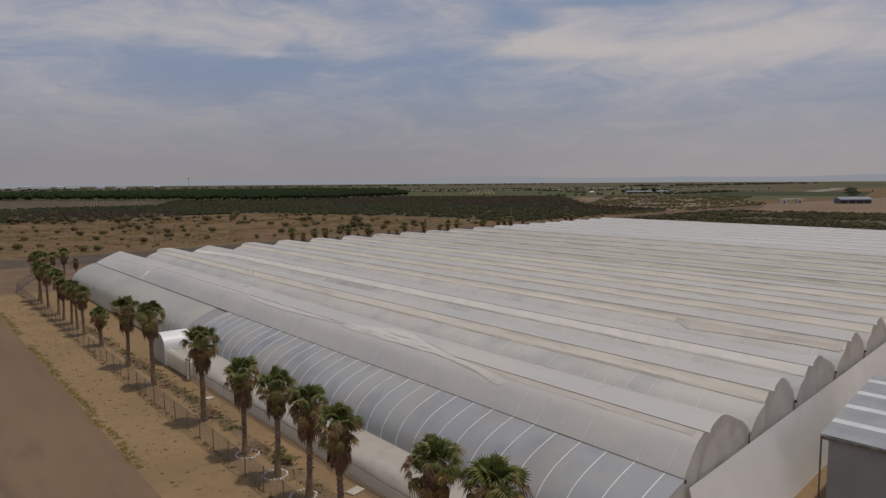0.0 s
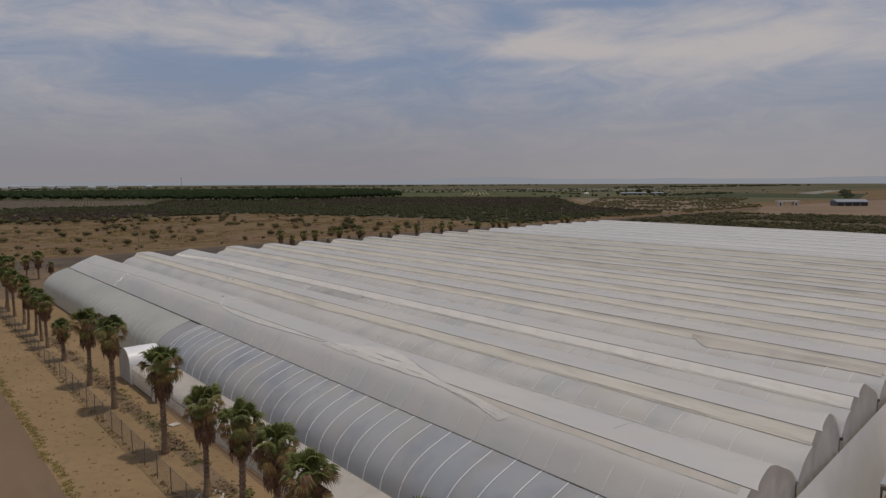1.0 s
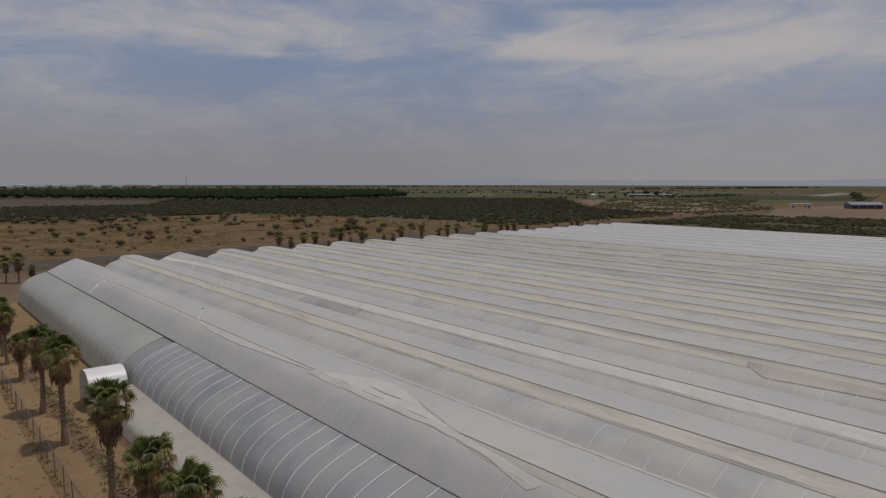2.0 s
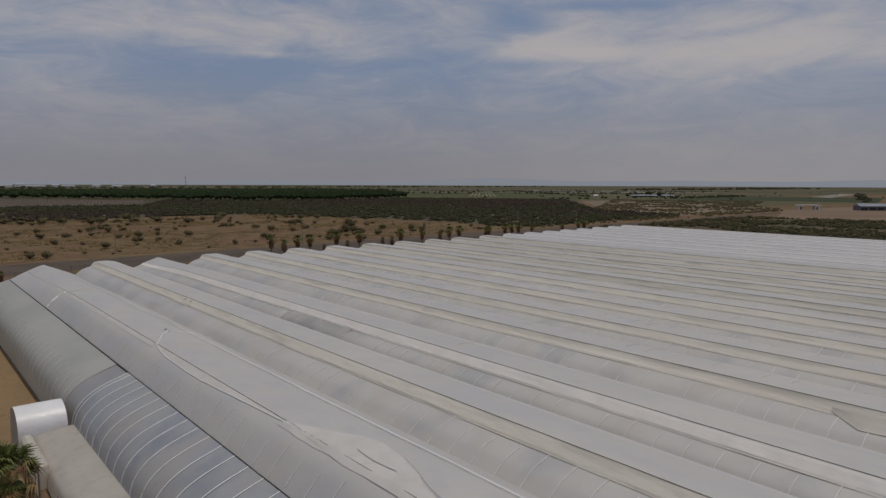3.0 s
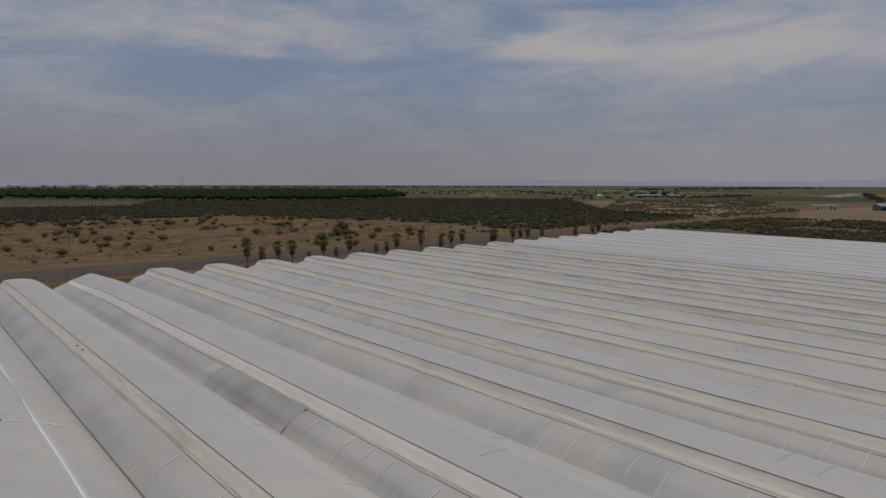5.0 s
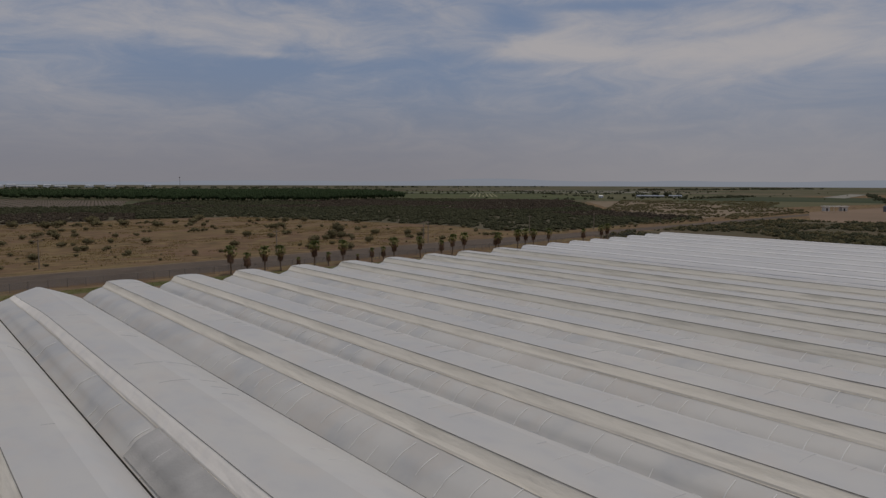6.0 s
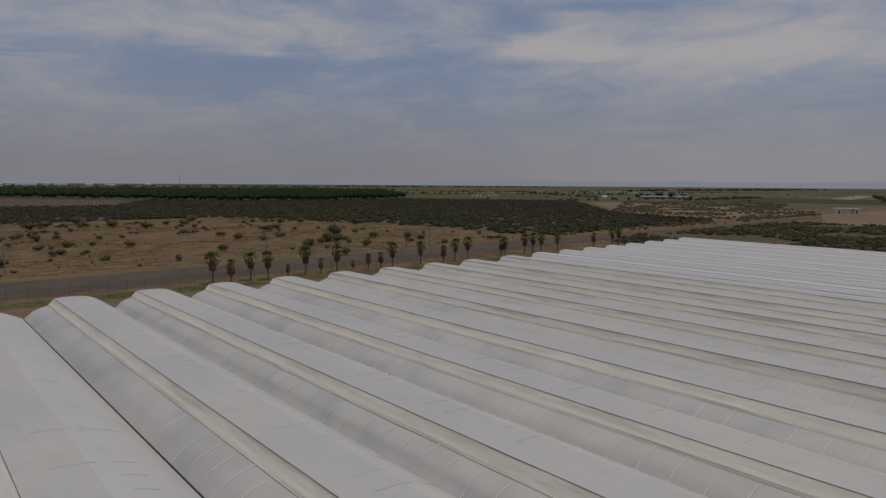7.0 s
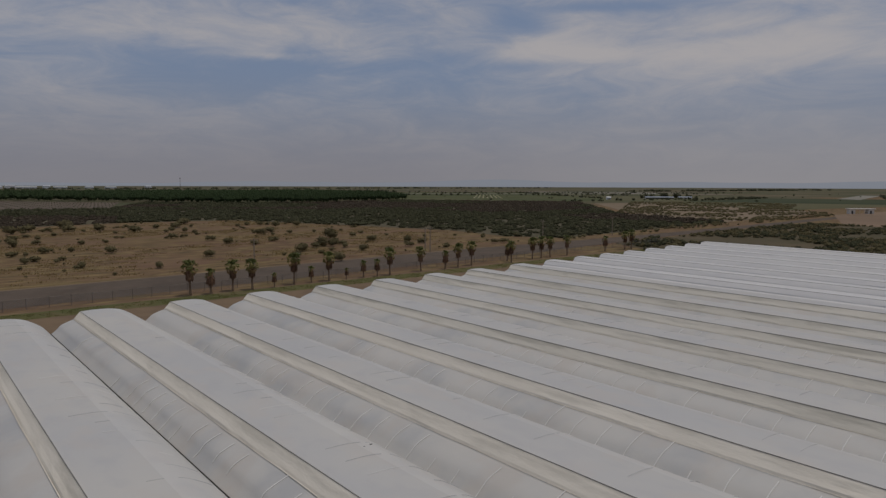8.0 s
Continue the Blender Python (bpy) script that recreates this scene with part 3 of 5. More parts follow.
corner(22.0)
flat("road_2", [(-400, road2_y(-400) - 9.3), (150, road2_y(150) - 9.3), (215, road2_y(215) - 4.5), (900, road2_y(900) - 3.5), (900, road2_y(900) + 3.5), (215, road2_y(215) + 4.5), (150, road2_y(150) + 9.3), (-400, road2_y(-400) + 9.3)], 0.03, M_asphalt2,
     "wide grey-brown cross road between palms and scrub land", "road")
flat("road_shoulder", [(-120, road2_y(-120) + 9.2), (150, road2_y(150) + 9.2), (150, road2_y(150) + 10.1), (-120, road2_y(-120) + 9.9)], 0.05, M_patchsoil, "pale dusty shoulder along the cross road", "road edge")
flat("verge", [(4, 133.4), (300, 133.4), (300, 138.6), (4, 138.6)], 0.012, M_verge, "strip of rough olive grass inside the far fence", "verge")


# ---- greenhouse ----
HOOP = 1.674
LENGTH = 100.0
ridges = [-0.73, 8.04, 15.15, 24.39, 32.2, 40.15, 48.16, 56.3, 64.3, 72.2, 79.8, 88.6, 96.6, 104.1, 111.3, 118.5, 125.6, 132.6, 140.2, 146.8]
GZ = 4.4
gutter_x = {0: -2.12, 2: -2.35, 4: -2.4, 5: -2.6}
VB = (-0.52, 5.56)


def near_y(x):
    return -12.9 + 0.09 * x


def low_ctrl(g=-2.7):
    return [(g + 0.055, GZ + 0.06), (g + 0.5, 4.82), ((g - 0.6) / 2, 5.2), VB]


def high_ctrl(w, d):
    """Upper film from the ridge (shifted by d) down to the next gutter, w away."""
    a = min(3.3, 0.62 * w)
    b = w - 0.055 - a
    return [(d, 6.2), (d + a * 0.3, 6.25), (d + a * 0.7, 6.22), (a, 6.04), (a + b * 0.34, 5.72), (a + b * 0.72, 5.2), (w - 0.055, GZ + 0.08)]


def grid_film(prof, y0, y1, step, wave, seed, pillow=0.035, sub=2):
    """A film over hoops: taut at each hoop, slack between."""
    ny = max(1, int(round((y1 - y0) / step))) * sub
    v, f = [], []
    n = len(prof)
    for j in range(ny + 1):
        y = y0 + (y1 - y0) * j / ny
        slack = pillow if j % sub else 0.0
        for i, p in enumerate(prof):
            t = i / (n - 1)
            edge = math.sin(math.pi * t) ** 0.5 if 0 < t < 1 else 0.0
            nz = noise.noise((p[0] * 0.35 + seed, y * 0.11, 3.7)) * wave
            v.append((p[0], y, p[1] + (nz - slack) * edge))
    for j in range(ny):
        for i in range(n - 1):
            f.append((j * n + i, j * n + i + 1, (j + 1) * n + i + 1, (j + 1) * n + i))
    return v, f


def end_panel(prof, y, lean, k):
    """A gable of film: roof profile down to the ground, creased."""
    v, f = [], []
    rows = 7
    for j in range(rows + 1):
        t = j / rows
        for i, (x, z) in enumerate(prof):
            zz = z * (1 - t)
            dy = lean * (0.10 * noise.noise((x * 1.3 + k * 5, zz * 0.9, 2.0)) + 0.05 * noise.noise((x * 4.5 + k * 3, zz * 0.4, 6.0)) if 0 < j < rows else 0.0)
            v.append((x, y + dy * (1.0 if 0 < i < len(prof) - 2 else 0.2), max(zz, 0.0)))
    n = len(prof)
    for j in range(rows):
        for i in range(n - 1):
            f.append((j * n + i, j * n + i + 1, (j + 1) * n + i + 1, (j + 1) * n + i))
    return v, f


low_profs = {g: curve_points(low_ctrl(g), 9) for g in (-2.7, -2.6, -2.4, -2.35)}
outer_low = curve_points([(-2.11, GZ + 0.06), (-1.6, 5.05), (-0.85, 5.78), (-0.01, 6.19)], 9)
hoops_1, hoops_0 = {}, []
for g in low_profs:
    hoops_1[g] = []
    for a, b in ((0, 10), (0, 9), (1, 9), (3, 9), (0, 6)):
        hv, hf = tube([(p[0], 0, p[1] + 0.03) for p in low_profs[g][a:b]], 0.026, 4)
        hoops_1[g].append(mesh_of("hoop", hv, hf, M_strap))
for a, b in ((0, 7), (1, 6), (2, 6)):
    hv, hf = tube([(p[0], 0, p[1] + 0.03) for p in outer_low[a:b]], 0.026, 4)
    hoops_0.append(mesh_of("hoop", hv, hf, M_strap))


SAG = {0: (62.0, 2.0, 0.9), 2: (80.0, 2.2, 0.8)}


def sagged(k, w, x, y, z):
    """Roof height where a bay slackens towards its far end into a plain gable with its peak past the ridge line."""
    ya, peak, most = SAG[k]
    u = min(max((y - ya) / (LENGTH - ya), 0.0), 1.0)
    u = u * u * (3 - 2 * u) * most
    g = gutter_x.get(k, -2.7)
    plain = float(np.interp(x, (g, peak, w), (GZ + 0.06, 6.28, GZ + 0.08)))
    return z + u * (plain - z)


def slacken(k, w, v):
    return [(x, y, sagged(k, w, x, y, z)) for x, y, z in v] if k in SAG else v


def build_bay(k):
    x0 = ridges[k]
    d = 0.0
    w = (ridges[k + 1] if k + 1 < len(ridges) else x0 + 7.6) + gutter_x.get(k + 1, -2.7) - x0
    g = gutter_x.get(k, -2.7)
    low = low_profs[g] if k else outer_low
    y0, y1 = near_y(x0), LENGTH + 0.045 * max(x0 - 76, 0)
    bay = empty("greenhouse_bay", pose(x0, 0, 0))
    lab = "arched greenhouse bay in dusty white film with beige ridge vent"
    if k == 0:
        lab = "outer greenhouse bay with torn white film hanging over its ridge"
    elif k == 2:
        lab = "arched greenhouse bay with a pale vent and dark shade patch"
    tagged(bay, lab, "greenhouse", "bays of the film greenhouse")
    # the near end follows the slanting front of the house
    skew = lambda pts: [(x, y + 0.09 * x * max(0.0, 1 - (y - y0) / 8), z) for x, y, z in pts]
    v, f = grid_film(low, y0, y1, HOOP, 0.025, k * 7.3, 0.01)
    v = skew(v)
    # far bays take the copy with sky sheen painted into its colour
    lower = place("lower_film", mesh_of("lower_film", slacken(k, w, v), f, (M_film_far_lit if k >= 12 else M_clear) if k else M_film, True), bay, None, "clearer grey film over thin hoops")
    hp = curve_points(high_ctrl(w, d), 20)
    v, f = grid_film(hp, y0, y1, HOOP, 0.045, k * 3.1 + 40, 0.012)
    # the near end is stretched up over a pointed gable
    v = [(x, y, z + 0.34 * math.exp((y0 - y) / 1.4) * max(0.0, 1 - abs(x - 1.9) / 1.9)) for x, y, z in v]
    v = skew(v)
    # pointed overhang of the film at the near end of the ridge
    n = len(hp)
    for i in range(n):
        q = v[i]
        v[i] = (q[0], q[1] - 0.06 - 0.22 * math.exp(-max(q[0], 0) / 0.5), q[2])
    me = mesh_of("upper_film", slacken(k, w, v), f, M_film, True)
    # far upper film is lightened by colour to stand for sky sheen
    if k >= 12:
        me.materials[0] = M_film_far_lit
    elif k > 0:
        # the gutter-side sheet is paler than the one along the ridge
        me.materials.append(M_film_paler)
        for i, face in enumerate(me.polygons):
            face.material_index = int(i % (n - 1) >= 8)
    upper = place("upper_film", me, bay, None, "dusty white film")
    vp = [VB] * 5
    # vent: a screen between the two half arches, bellied and uneven
    if k:
        cc = {1: 0.05, 2: 0.05, 3: 0.25}.get(k, 0.12 if k < 12 else 0.0)
        dip = lambda x, z, x1, z1: (x + (x1 - x) * cc, z + (z1 - z) * cc)
        vp = [VB, dip(-0.47, 5.70, -0.36, 5.625), dip(-0.32, 5.87, -0.17, 5.71), dip(-0.15, 6.06, -0.05, 5.92), (d, 6.195)]
        vv, vf = [], []
        ny = int((y1 - y0) / 1.5)
        for j in range(ny + 1):
            y = y0 + (y1 - y0) * j / ny
            for i, (x, z) in enumerate(vp):
                b = (0, 1, 0.6, 0.3, 0)[i] * ((0.03 if k == 2 else 0.06) * noise.noise((k * 3.3, y * 0.13, 0.2)) + 0.035 * noise.noise((k * 5.3, y * 0.7, i * 0.6)))
                vv.append((x - b * 0.8, y, z + b * 0.4))
        for j in range(ny):
            for i in range(4):
                vf.append((j * 5 + i, j * 5 + i + 1, (j + 1) * 5 + i + 1, (j + 1) * 5 + i))
        place("vent_screen", mesh_of("vent_screen", slacken(k, w, vv), vf, M_pale if k == 2 else (M_vent if k < 7 else (M_vent_old if k < 12 else M_film_far_lit))), bay, None, "pale screen" if k == 2 else "beige insect screen")
    pts = [(d + 0.02 * noise.noise((k, y * 0.4, 9.0)), y, 6.21) for y in np.linspace(y0 - 0.25, y1 + 0.1, 50)]
    v, f = tube(pts, 0.016 if k < 6 or k > 11 else 0.02, 5)
    place("ridge_cord", mesh_of("ridge_cord", slacken(k, w, v), f, M_cord), bay, None, "dark cord along the ridge")
    # bright rolled lip where the screen meets the lower film
    if 0 < k < 12:
        pts = [(VB[0] - 0.03 + 0.05 * noise.noise((k * 2.0, y * 0.3, 4.0)), y, VB[1] + 0.03) for y in np.linspace(y0, y1, 60)]
        v, f = tube(pts, [0.012 + (0.03 if k < 5 else 0.012) * max(0.0, noise.noise((k * 7.0, i * 0.35, 3.0)) + 0.3) for i in range(60)], 5)
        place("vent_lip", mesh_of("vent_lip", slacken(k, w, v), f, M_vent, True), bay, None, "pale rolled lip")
    # gutter channel
    e = 0.05
    gp = [(g - e, GZ + 0.07), (g - 0.04, GZ - 0.06), (g + 0.04, GZ - 0.06), (g + e, GZ + 0.07)]
    v = [(x, y, z) for y in (y0 - 0.3, y1 + 0.25) for x, z in gp] + [(x + (0.03 if x > g else -0.03), y, z - 0.02) for y in (y0 - 0.3, y1 + 0.25) for x, z in gp]
    f = [(0, 1, 5, 4), (1, 2, 6, 5), (2, 3, 7, 6), (8, 12, 13, 9), (9, 13, 14, 10), (10, 14, 15, 11)]
    place("gutter", mesh_of("gutter", v, f, M_tube if k == 1 else M_valley if k else M_gutter), bay, None, "narrow open gutter channel")
    if k == 0:
        # thin dark tube added on top to draw the outer gutter's dark line
        pts = [(g - 0.05 + 0.025 * noise.noise((y * 0.5, 4.0, 1.0)), y, GZ + 0.13) for y in np.linspace(y0 - 0.2, y1, 90)]
        v, f = tube(pts, [0.02 + 0.02 * max(0.0, noise.noise((i * 0.45, 1.0, 8.0))) for i in range(90)], 5)
        place("edge_rope", mesh_of("edge_rope", v, f, M_gutter), bay, None, "thin dark line along the outer gutter")
    # end walls
    prof = [(p[0], p[1]) for p in low] + [(x, z) for x, z in vp[1:-1] if k] + [(p[0], p[1]) for p in hp[:-1]]
    prof = [(x, z - 0.03) for x, z in prof]
    v, f = end_panel([(x, z + 0.34 * max(0.0, 1 - abs(x - 1.9) / 1.9)) for x, z in prof], y0 + 0.03, 1.0, k)
    v = skew(v)
    place("end_wall", mesh_of("end_wall", v, f, M_endwall, True), bay, None, "creased grey film gable")
    v, f = end_panel(prof, y1 - 0.03, -1.0, k + 30)
    top = {x: z for x, z in prof}
    if k in SAG:
        v = [(x, y, z * sagged(k, w, x, y1, top[x]) / top[x]) for x, y, z in v]
    place("end_wall", mesh_of("end_wall", v, f, M_endwall, True), bay, None, "creased grey film gable")
    # hoops, all on one beat along the house
    first = math.ceil((y0 + 0.5 - 1.16) / HOOP)
    beats = [1.16 + j * HOOP for j in range(first, 70) if 1.16 + j * HOOP < y1 - 0.5]
    pick = random.Random(k + 50)
    if k <= 9:
        clear = (46, 42, 50, 64, 80, 86, 78, 76, 70, 64)[k]
        for y in beats:
            if pick.random() < (0.93 if y < clear - 8 else 0.6 if y < clear else 0.1):
                if k not in SAG or y < SAG[k][0]:
                    place("hoop", hoops_0[pick.randrange(3)] if k == 0 else hoops_1[g][pick.randrange(5)], lower, pose(0, y, 0))
        seams = []
        for a, b in ((4, 10), (10, 17), (6, 9), (11, 15), (9, 14)):
            sv, sf = tube([(p[0], 0, p[1] + 0.015) for p in hp[a:b]], 0.011, 4)
            seams.append([mesh_of("roof_tube", sv, sf, ma) for ma in (M_strap, M_tube)])
        for y in beats:
            if k in SAG and y > SAG[k][0]:
                continue
            if pick.random() < (0.05 if k < 3 else 0.75 if y < 80 else 0.2):
                place("roof_tube", seams[pick.choice((0, 0, 2, 4))][pick.random() < 0.8], upper, pose(0, y, 0))
            if pick.random() < (0.05 if k < 2 else 0.3 if k == 2 else 0.9 if y < 84 else 0.3):
                place("roof_tube", seams[pick.choice((1, 3))][pick.random() < 0.6], upper, pose(0, y, 0))


for k in range(len(ridges)):
    build_bay(k)


def build_side():
    """The curved outer side of the greenhouse, from the first gutter to the ground."""
    side = empty("film_tunnel", pose(0, 0, 0))
    tagged(side, "curved outer side of the greenhouse in bluish film over white hoops", "greenhouse")
    xg = ridges[0] + gutter_x[0] - 0.09
    ya = near_y(-4)
    sheets = []
    prof = curve_points([(-6.8, 0.0), (-6.78, 0.9), (-6.69, 1.66), (-6.5, 2.36), (-6.1, 2.95), (-5.4, 3.53), (-4.36, 4.03), (xg, GZ + 0.1)], 21)
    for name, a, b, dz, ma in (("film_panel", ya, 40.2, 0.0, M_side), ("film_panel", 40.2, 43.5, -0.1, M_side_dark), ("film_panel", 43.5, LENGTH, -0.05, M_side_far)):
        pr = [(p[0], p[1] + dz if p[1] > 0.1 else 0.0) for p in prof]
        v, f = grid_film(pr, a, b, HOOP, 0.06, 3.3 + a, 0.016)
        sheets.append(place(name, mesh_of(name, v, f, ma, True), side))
    hv, hf = tube([(p[0] - 0.012, 0, p[1] + 0.015) for p in prof[2:]], 0.028, 4)
    me = mesh_of("hoop", hv, hf, M_hoop)
    hv, hf = tube([(p[0] - 0.004, 0, p[1] - 0.024) for p in prof[4:17]], 0.025, 4)
    me_far = mesh_of("hoop", hv, hf, M_strap)
    for j in range(-8, 58):
        y = 1.16 + j * HOOP
        if y > 43.5:
            if y < 74 or noise.noise((j * 0.4, 1.0, 2.0)) > 0.3:
                place("hoop", me_far, sheets[2], pose(0, y, 0))
        elif y < 40:
            place("hoop", me, sheets[0], pose(0, y, 0))
    place("hoop", me, sheets[0], pose(-0.02, 40.2, 0.02))
    for y in (ya + 0.02, LENGTH - 0.02):
        pv = [(p[0], y, p[1]) for p in prof] + [(xg, y, 0)]
        place("end_wall", mesh_of("end_wall", pv, [tuple(range(len(pv)))], M_endwall), side)
    # dark buried hem of the film
    bm = bmesh.new()
    box(bm, -6.95, -6.78, ya, LENGTH, 0.0, 0.12, 0.04)
    part("hem", bm, M_hem, side, "dark soil-stained hem")


build_side()


def build_skirt_wall():
    """Low film wall in front of the near gables."""
    v, f = [], []
    n = 90
    for i in range(n + 1):
        x = -2.9 + (150 + 2.9) * i / n
        for j, z in enumerate((0.0, 1.4, 2.8, 4.2)):
            b = 0.04 * noise.noise((x * 0.3, z, 7.0)) * (0 < j < 3)
            v.append((x, near_y(x) - 0.32 - b - 1.1 * (1 - z / 4.2), z))
    for i in range(n):
        for j in range(3):
            q = 4 * i + j
            f.append((q, q + 4, q + 5, q + 1))
    w = place("skirt_wall", mesh_of("skirt_wall", v, f, M_skirtwall, True))
    tagged(w, "low pale film wall below the greenhouse gables", "wall")


build_skirt_wall()


def build_torn():
    """Loose film along the first ridge: rolled edges, and a torn flap."""
    x0 = ridges[0]
    outer_high = curve_points(high_ctrl(ridges[1] - 2.7 - x0, 0.0), 20)
    t = tagged(empty("torn_film", pose(x0, 0, 0)), "torn and rolled white film sheet draped over the first ridge", "film sheet")

    def skin(x, y):
        """Height of the roof of this bay at x from its ridge, with its slack."""
        prof, seed, wave = (outer_low, 0.0, 0.025) if x < 0 else (outer_high, 40.0, 0.045)
        xs = [q[0] for q in prof]
        u = min(max(float(np.interp(x, xs, range(len(xs)))) / (len(xs) - 1), 0.0), 1.0)
        slack = noise.noise((x * 0.35 + seed, y * 0.11, 3.7)) * wave * math.sin(math.pi * u) ** 0.5
        z = float(np.interp(x, xs, [q[1] for q in prof])) + slack
        return sagged(0, ridges[1] - 2.7 - x0, x, y, z)

    def sheet(name, rows, n, material, label, lift_=0.05, amp=0.05):
        v, f = [], []
        for y, a, b in rows:
            for i in range(n):
                x = a + (b - a) * i / (n - 1)
                v.append((x, y + 0.25 * noise.noise((x * 1.5, y, 2.0)), skin(x, y) + lift_ + amp * noise.noise((x * 2, y * 0.5, 5.0))))
        for j in range(len(rows) - 1):
            for i in range(n - 1):
                f.append((j * n + i, j * n + i + 1, (j + 1) * n + i + 1, (j + 1) * n + i))
        place(name, mesh_of(name, v, f, material, True), t, None, label)

    def roll(name, pts, r, label, material=None):
        q = [(x, y, skin(x, y) + 0.03) for x, y in pts]
        vv, ff = tube(q, [r * (0.75 + 0.8 * abs(noise.noise((i * 0.6, 2, r * 50)))) for i in range(len(q))], 5)
        place(name, mesh_of(name, vv, ff, material or M_bright), t, None, label)

    # narrow slit beside the ridge, closed by a slack sheet
    edge = lambda y: -0.58 * (1 - math.exp(-max(40.8 - y, 0) / 2.2)) * min(max((y - 17.5) / 13, 0), 1)
    sheet("slack_sheet", [(y, edge(y) - 0.02, -0.03) for y in np.linspace(18, 41, 40)], 6, M_flap, "pale slack sheet", 0.015, 0.03)
    sheet("near_strip", [(y, -0.46 + 0.06 * noise.noise((y * 0.3, 6, 2)), -0.05) for y in np.linspace(-12.6, 5.5, 36)], 5, M_dull, "beige screen strip", 0.012, 0.02)
    band = lambda y: min(max((90 - y) / 16, 0.12), 1.0)
    sheet("seam", [(y, -0.06 - 0.32 * band(y) + 0.05 * noise.noise((y * 0.2, 1, 1)), -0.04) for y in np.linspace(LENGTH - 11, 41, 80)], 5, M_flap, "bright overlapping seam", 0.02, 0.012)
    roll("rolled_edge", [(edge(y) + 0.03 * noise.noise((y * 0.6, 4, 1)), y) for y in np.linspace(41, 18, 50)], 0.027, "rolled white edge", M_hoop)
    arc_pts = curve_points([(-0.02, 40.7), (0.35, 41.5), (1.1, 43.2), (1.7, 43.9), (2.2, 44.1), (3.3, 43.75), (4.2, 43.5), (5.2, 43.7)], 40)
    roll("rolled_edge", [(p[0] + 0.03 * noise.noise((p[1], 2, 2)), p[1]) for p in arc_pts], 0.027, "rolled white edge", M_hoop)
    fade = lambda y: 0.3 * min(1.0, abs(y - 50) / 8) * min(1.0, max((84 - y) / 20, 0.1))
    # broad soft overlap half way down the slope
    sheet("overlap", [(y, 3.45 - 0.6 * fade(y) + 0.06 * noise.noise((y * 0.15, 3, 3)), 3.5 + 0.6 * fade(y) + 0.08 * noise.noise((y * 0.11, 5, 3))) for y in np.linspace(-8, LENGTH - 19, 110)], 5, M_film_paler, "soft pale overlap", 0.012, 0.005)
    sheet("overlap_edge", [(y, 3.44 - 0.17 * fade(y) + 0.06 * noise.noise((y * 0.15, 3, 3)), 3.47 + 0.17 * fade(y) + 0.05 * noise.noise((y * 0.15, 3, 3))) for y in np.linspace(-8, LENGTH - 19, 110)], 4, M_bright, "bright white overlap edge", 0.03, 0.008)
    # torn flap, folded over the ridge
    flap = [(20, -0.4, -0.1), (18.2, -0.42, 0.5), (17, -0.42, 1.0), (15.5, -0.4, 1.7), (14.2, -0.4, 2.05), (12.8, -0.38, 1.9), (11.4, -0.36, 1.5), (9.5, -0.35, 0.8), (8, -0.32, 0.35),
            (7, -0.3, 0.1), (5.2, -0.42, -0.1), (4, -0.5, -0.2), (3, -0.62, -0.28), (1.8, -0.82, -0.38), (0.8, -1.0, -0.48), (0.2, -1.08, -0.58), (-0.15, -0.85, -0.62)]
    ys = [q[0] for q in flap][::-1]
    fine = np.linspace(20, -0.15, 64)
    sheet("flap", [(y, float(np.interp(y, ys, [q[1] for q in flap][::-1])) + 0.07 * noise.noise((y * 0.7, 3, 1)), float(np.interp(y, ys, [q[2] for q in flap][::-1])) + 0.10 * noise.noise((y * 0.5, 8, 1)))
                   for y in fine], 12, M_flap, "crumpled torn flap", 0.035, 0.035)
    for a, b in (((1.8, 12.3), (0.35, 7.2)), ((1.55, 11.9), (-0.1, 5.6)), ((0.1, 20.2), (-0.3, 16.0)), ((-0.2, 7.5), (-0.9, 0.6))):
        roll("fold", [(a[0] + (b[0] - a[0]) * u + 0.05 * math.sin(u * 8), a[1] + (b[1] - a[1]) * u) for u in np.linspace(0, 1, 18)], 0.009, "", M_tube)
    sheet("slit", [(y, 0.74 - 0.17 * math.sin(math.pi * (14.4 - y) / 2.9) ** 0.7, 0.78 + 0.06 * math.sin(math.pi * (14.4 - y) / 2.9)) for y in np.linspace(14.39, 11.51, 16)], 4, M_clear, "open slit in the flap", 0.085, 0.0)
    # tangled bundle further along
    for n_, ctrl in enumerate(([(-2.0, 72.6), (-1.7, 73.0), (-1.2, 72.6), (-0.8, 72.9), (-0.3, 72.4), (-0.1, 73.4)], [(-1.9, 73.0), (-1.4, 72.4), (-1.0, 73.1), (-0.7, 72.5)],
                                [(-1.6, 72.5), (-1.3, 73.2), (-0.6, 72.6)])):
        pts = curve_points(ctrl, 26)
        roll("bundle", [(p[0] + 0.12 * noise.noise((p[1] * 0.9, n_, 2)), p[1] + 0.2 * noise.noise((p[1] * 0.8, n_, 7))) for p in pts], 0.06, "tangled white bundle", M_hoop)
    roll("trailing_edge", [(p[0], p[1]) for p in curve_points([(-0.3, 72.2), (0.4, 71.9), (1.2, 71.6), (2.3, 71.4)], 16)], 0.022, "", M_flap)


build_torn()


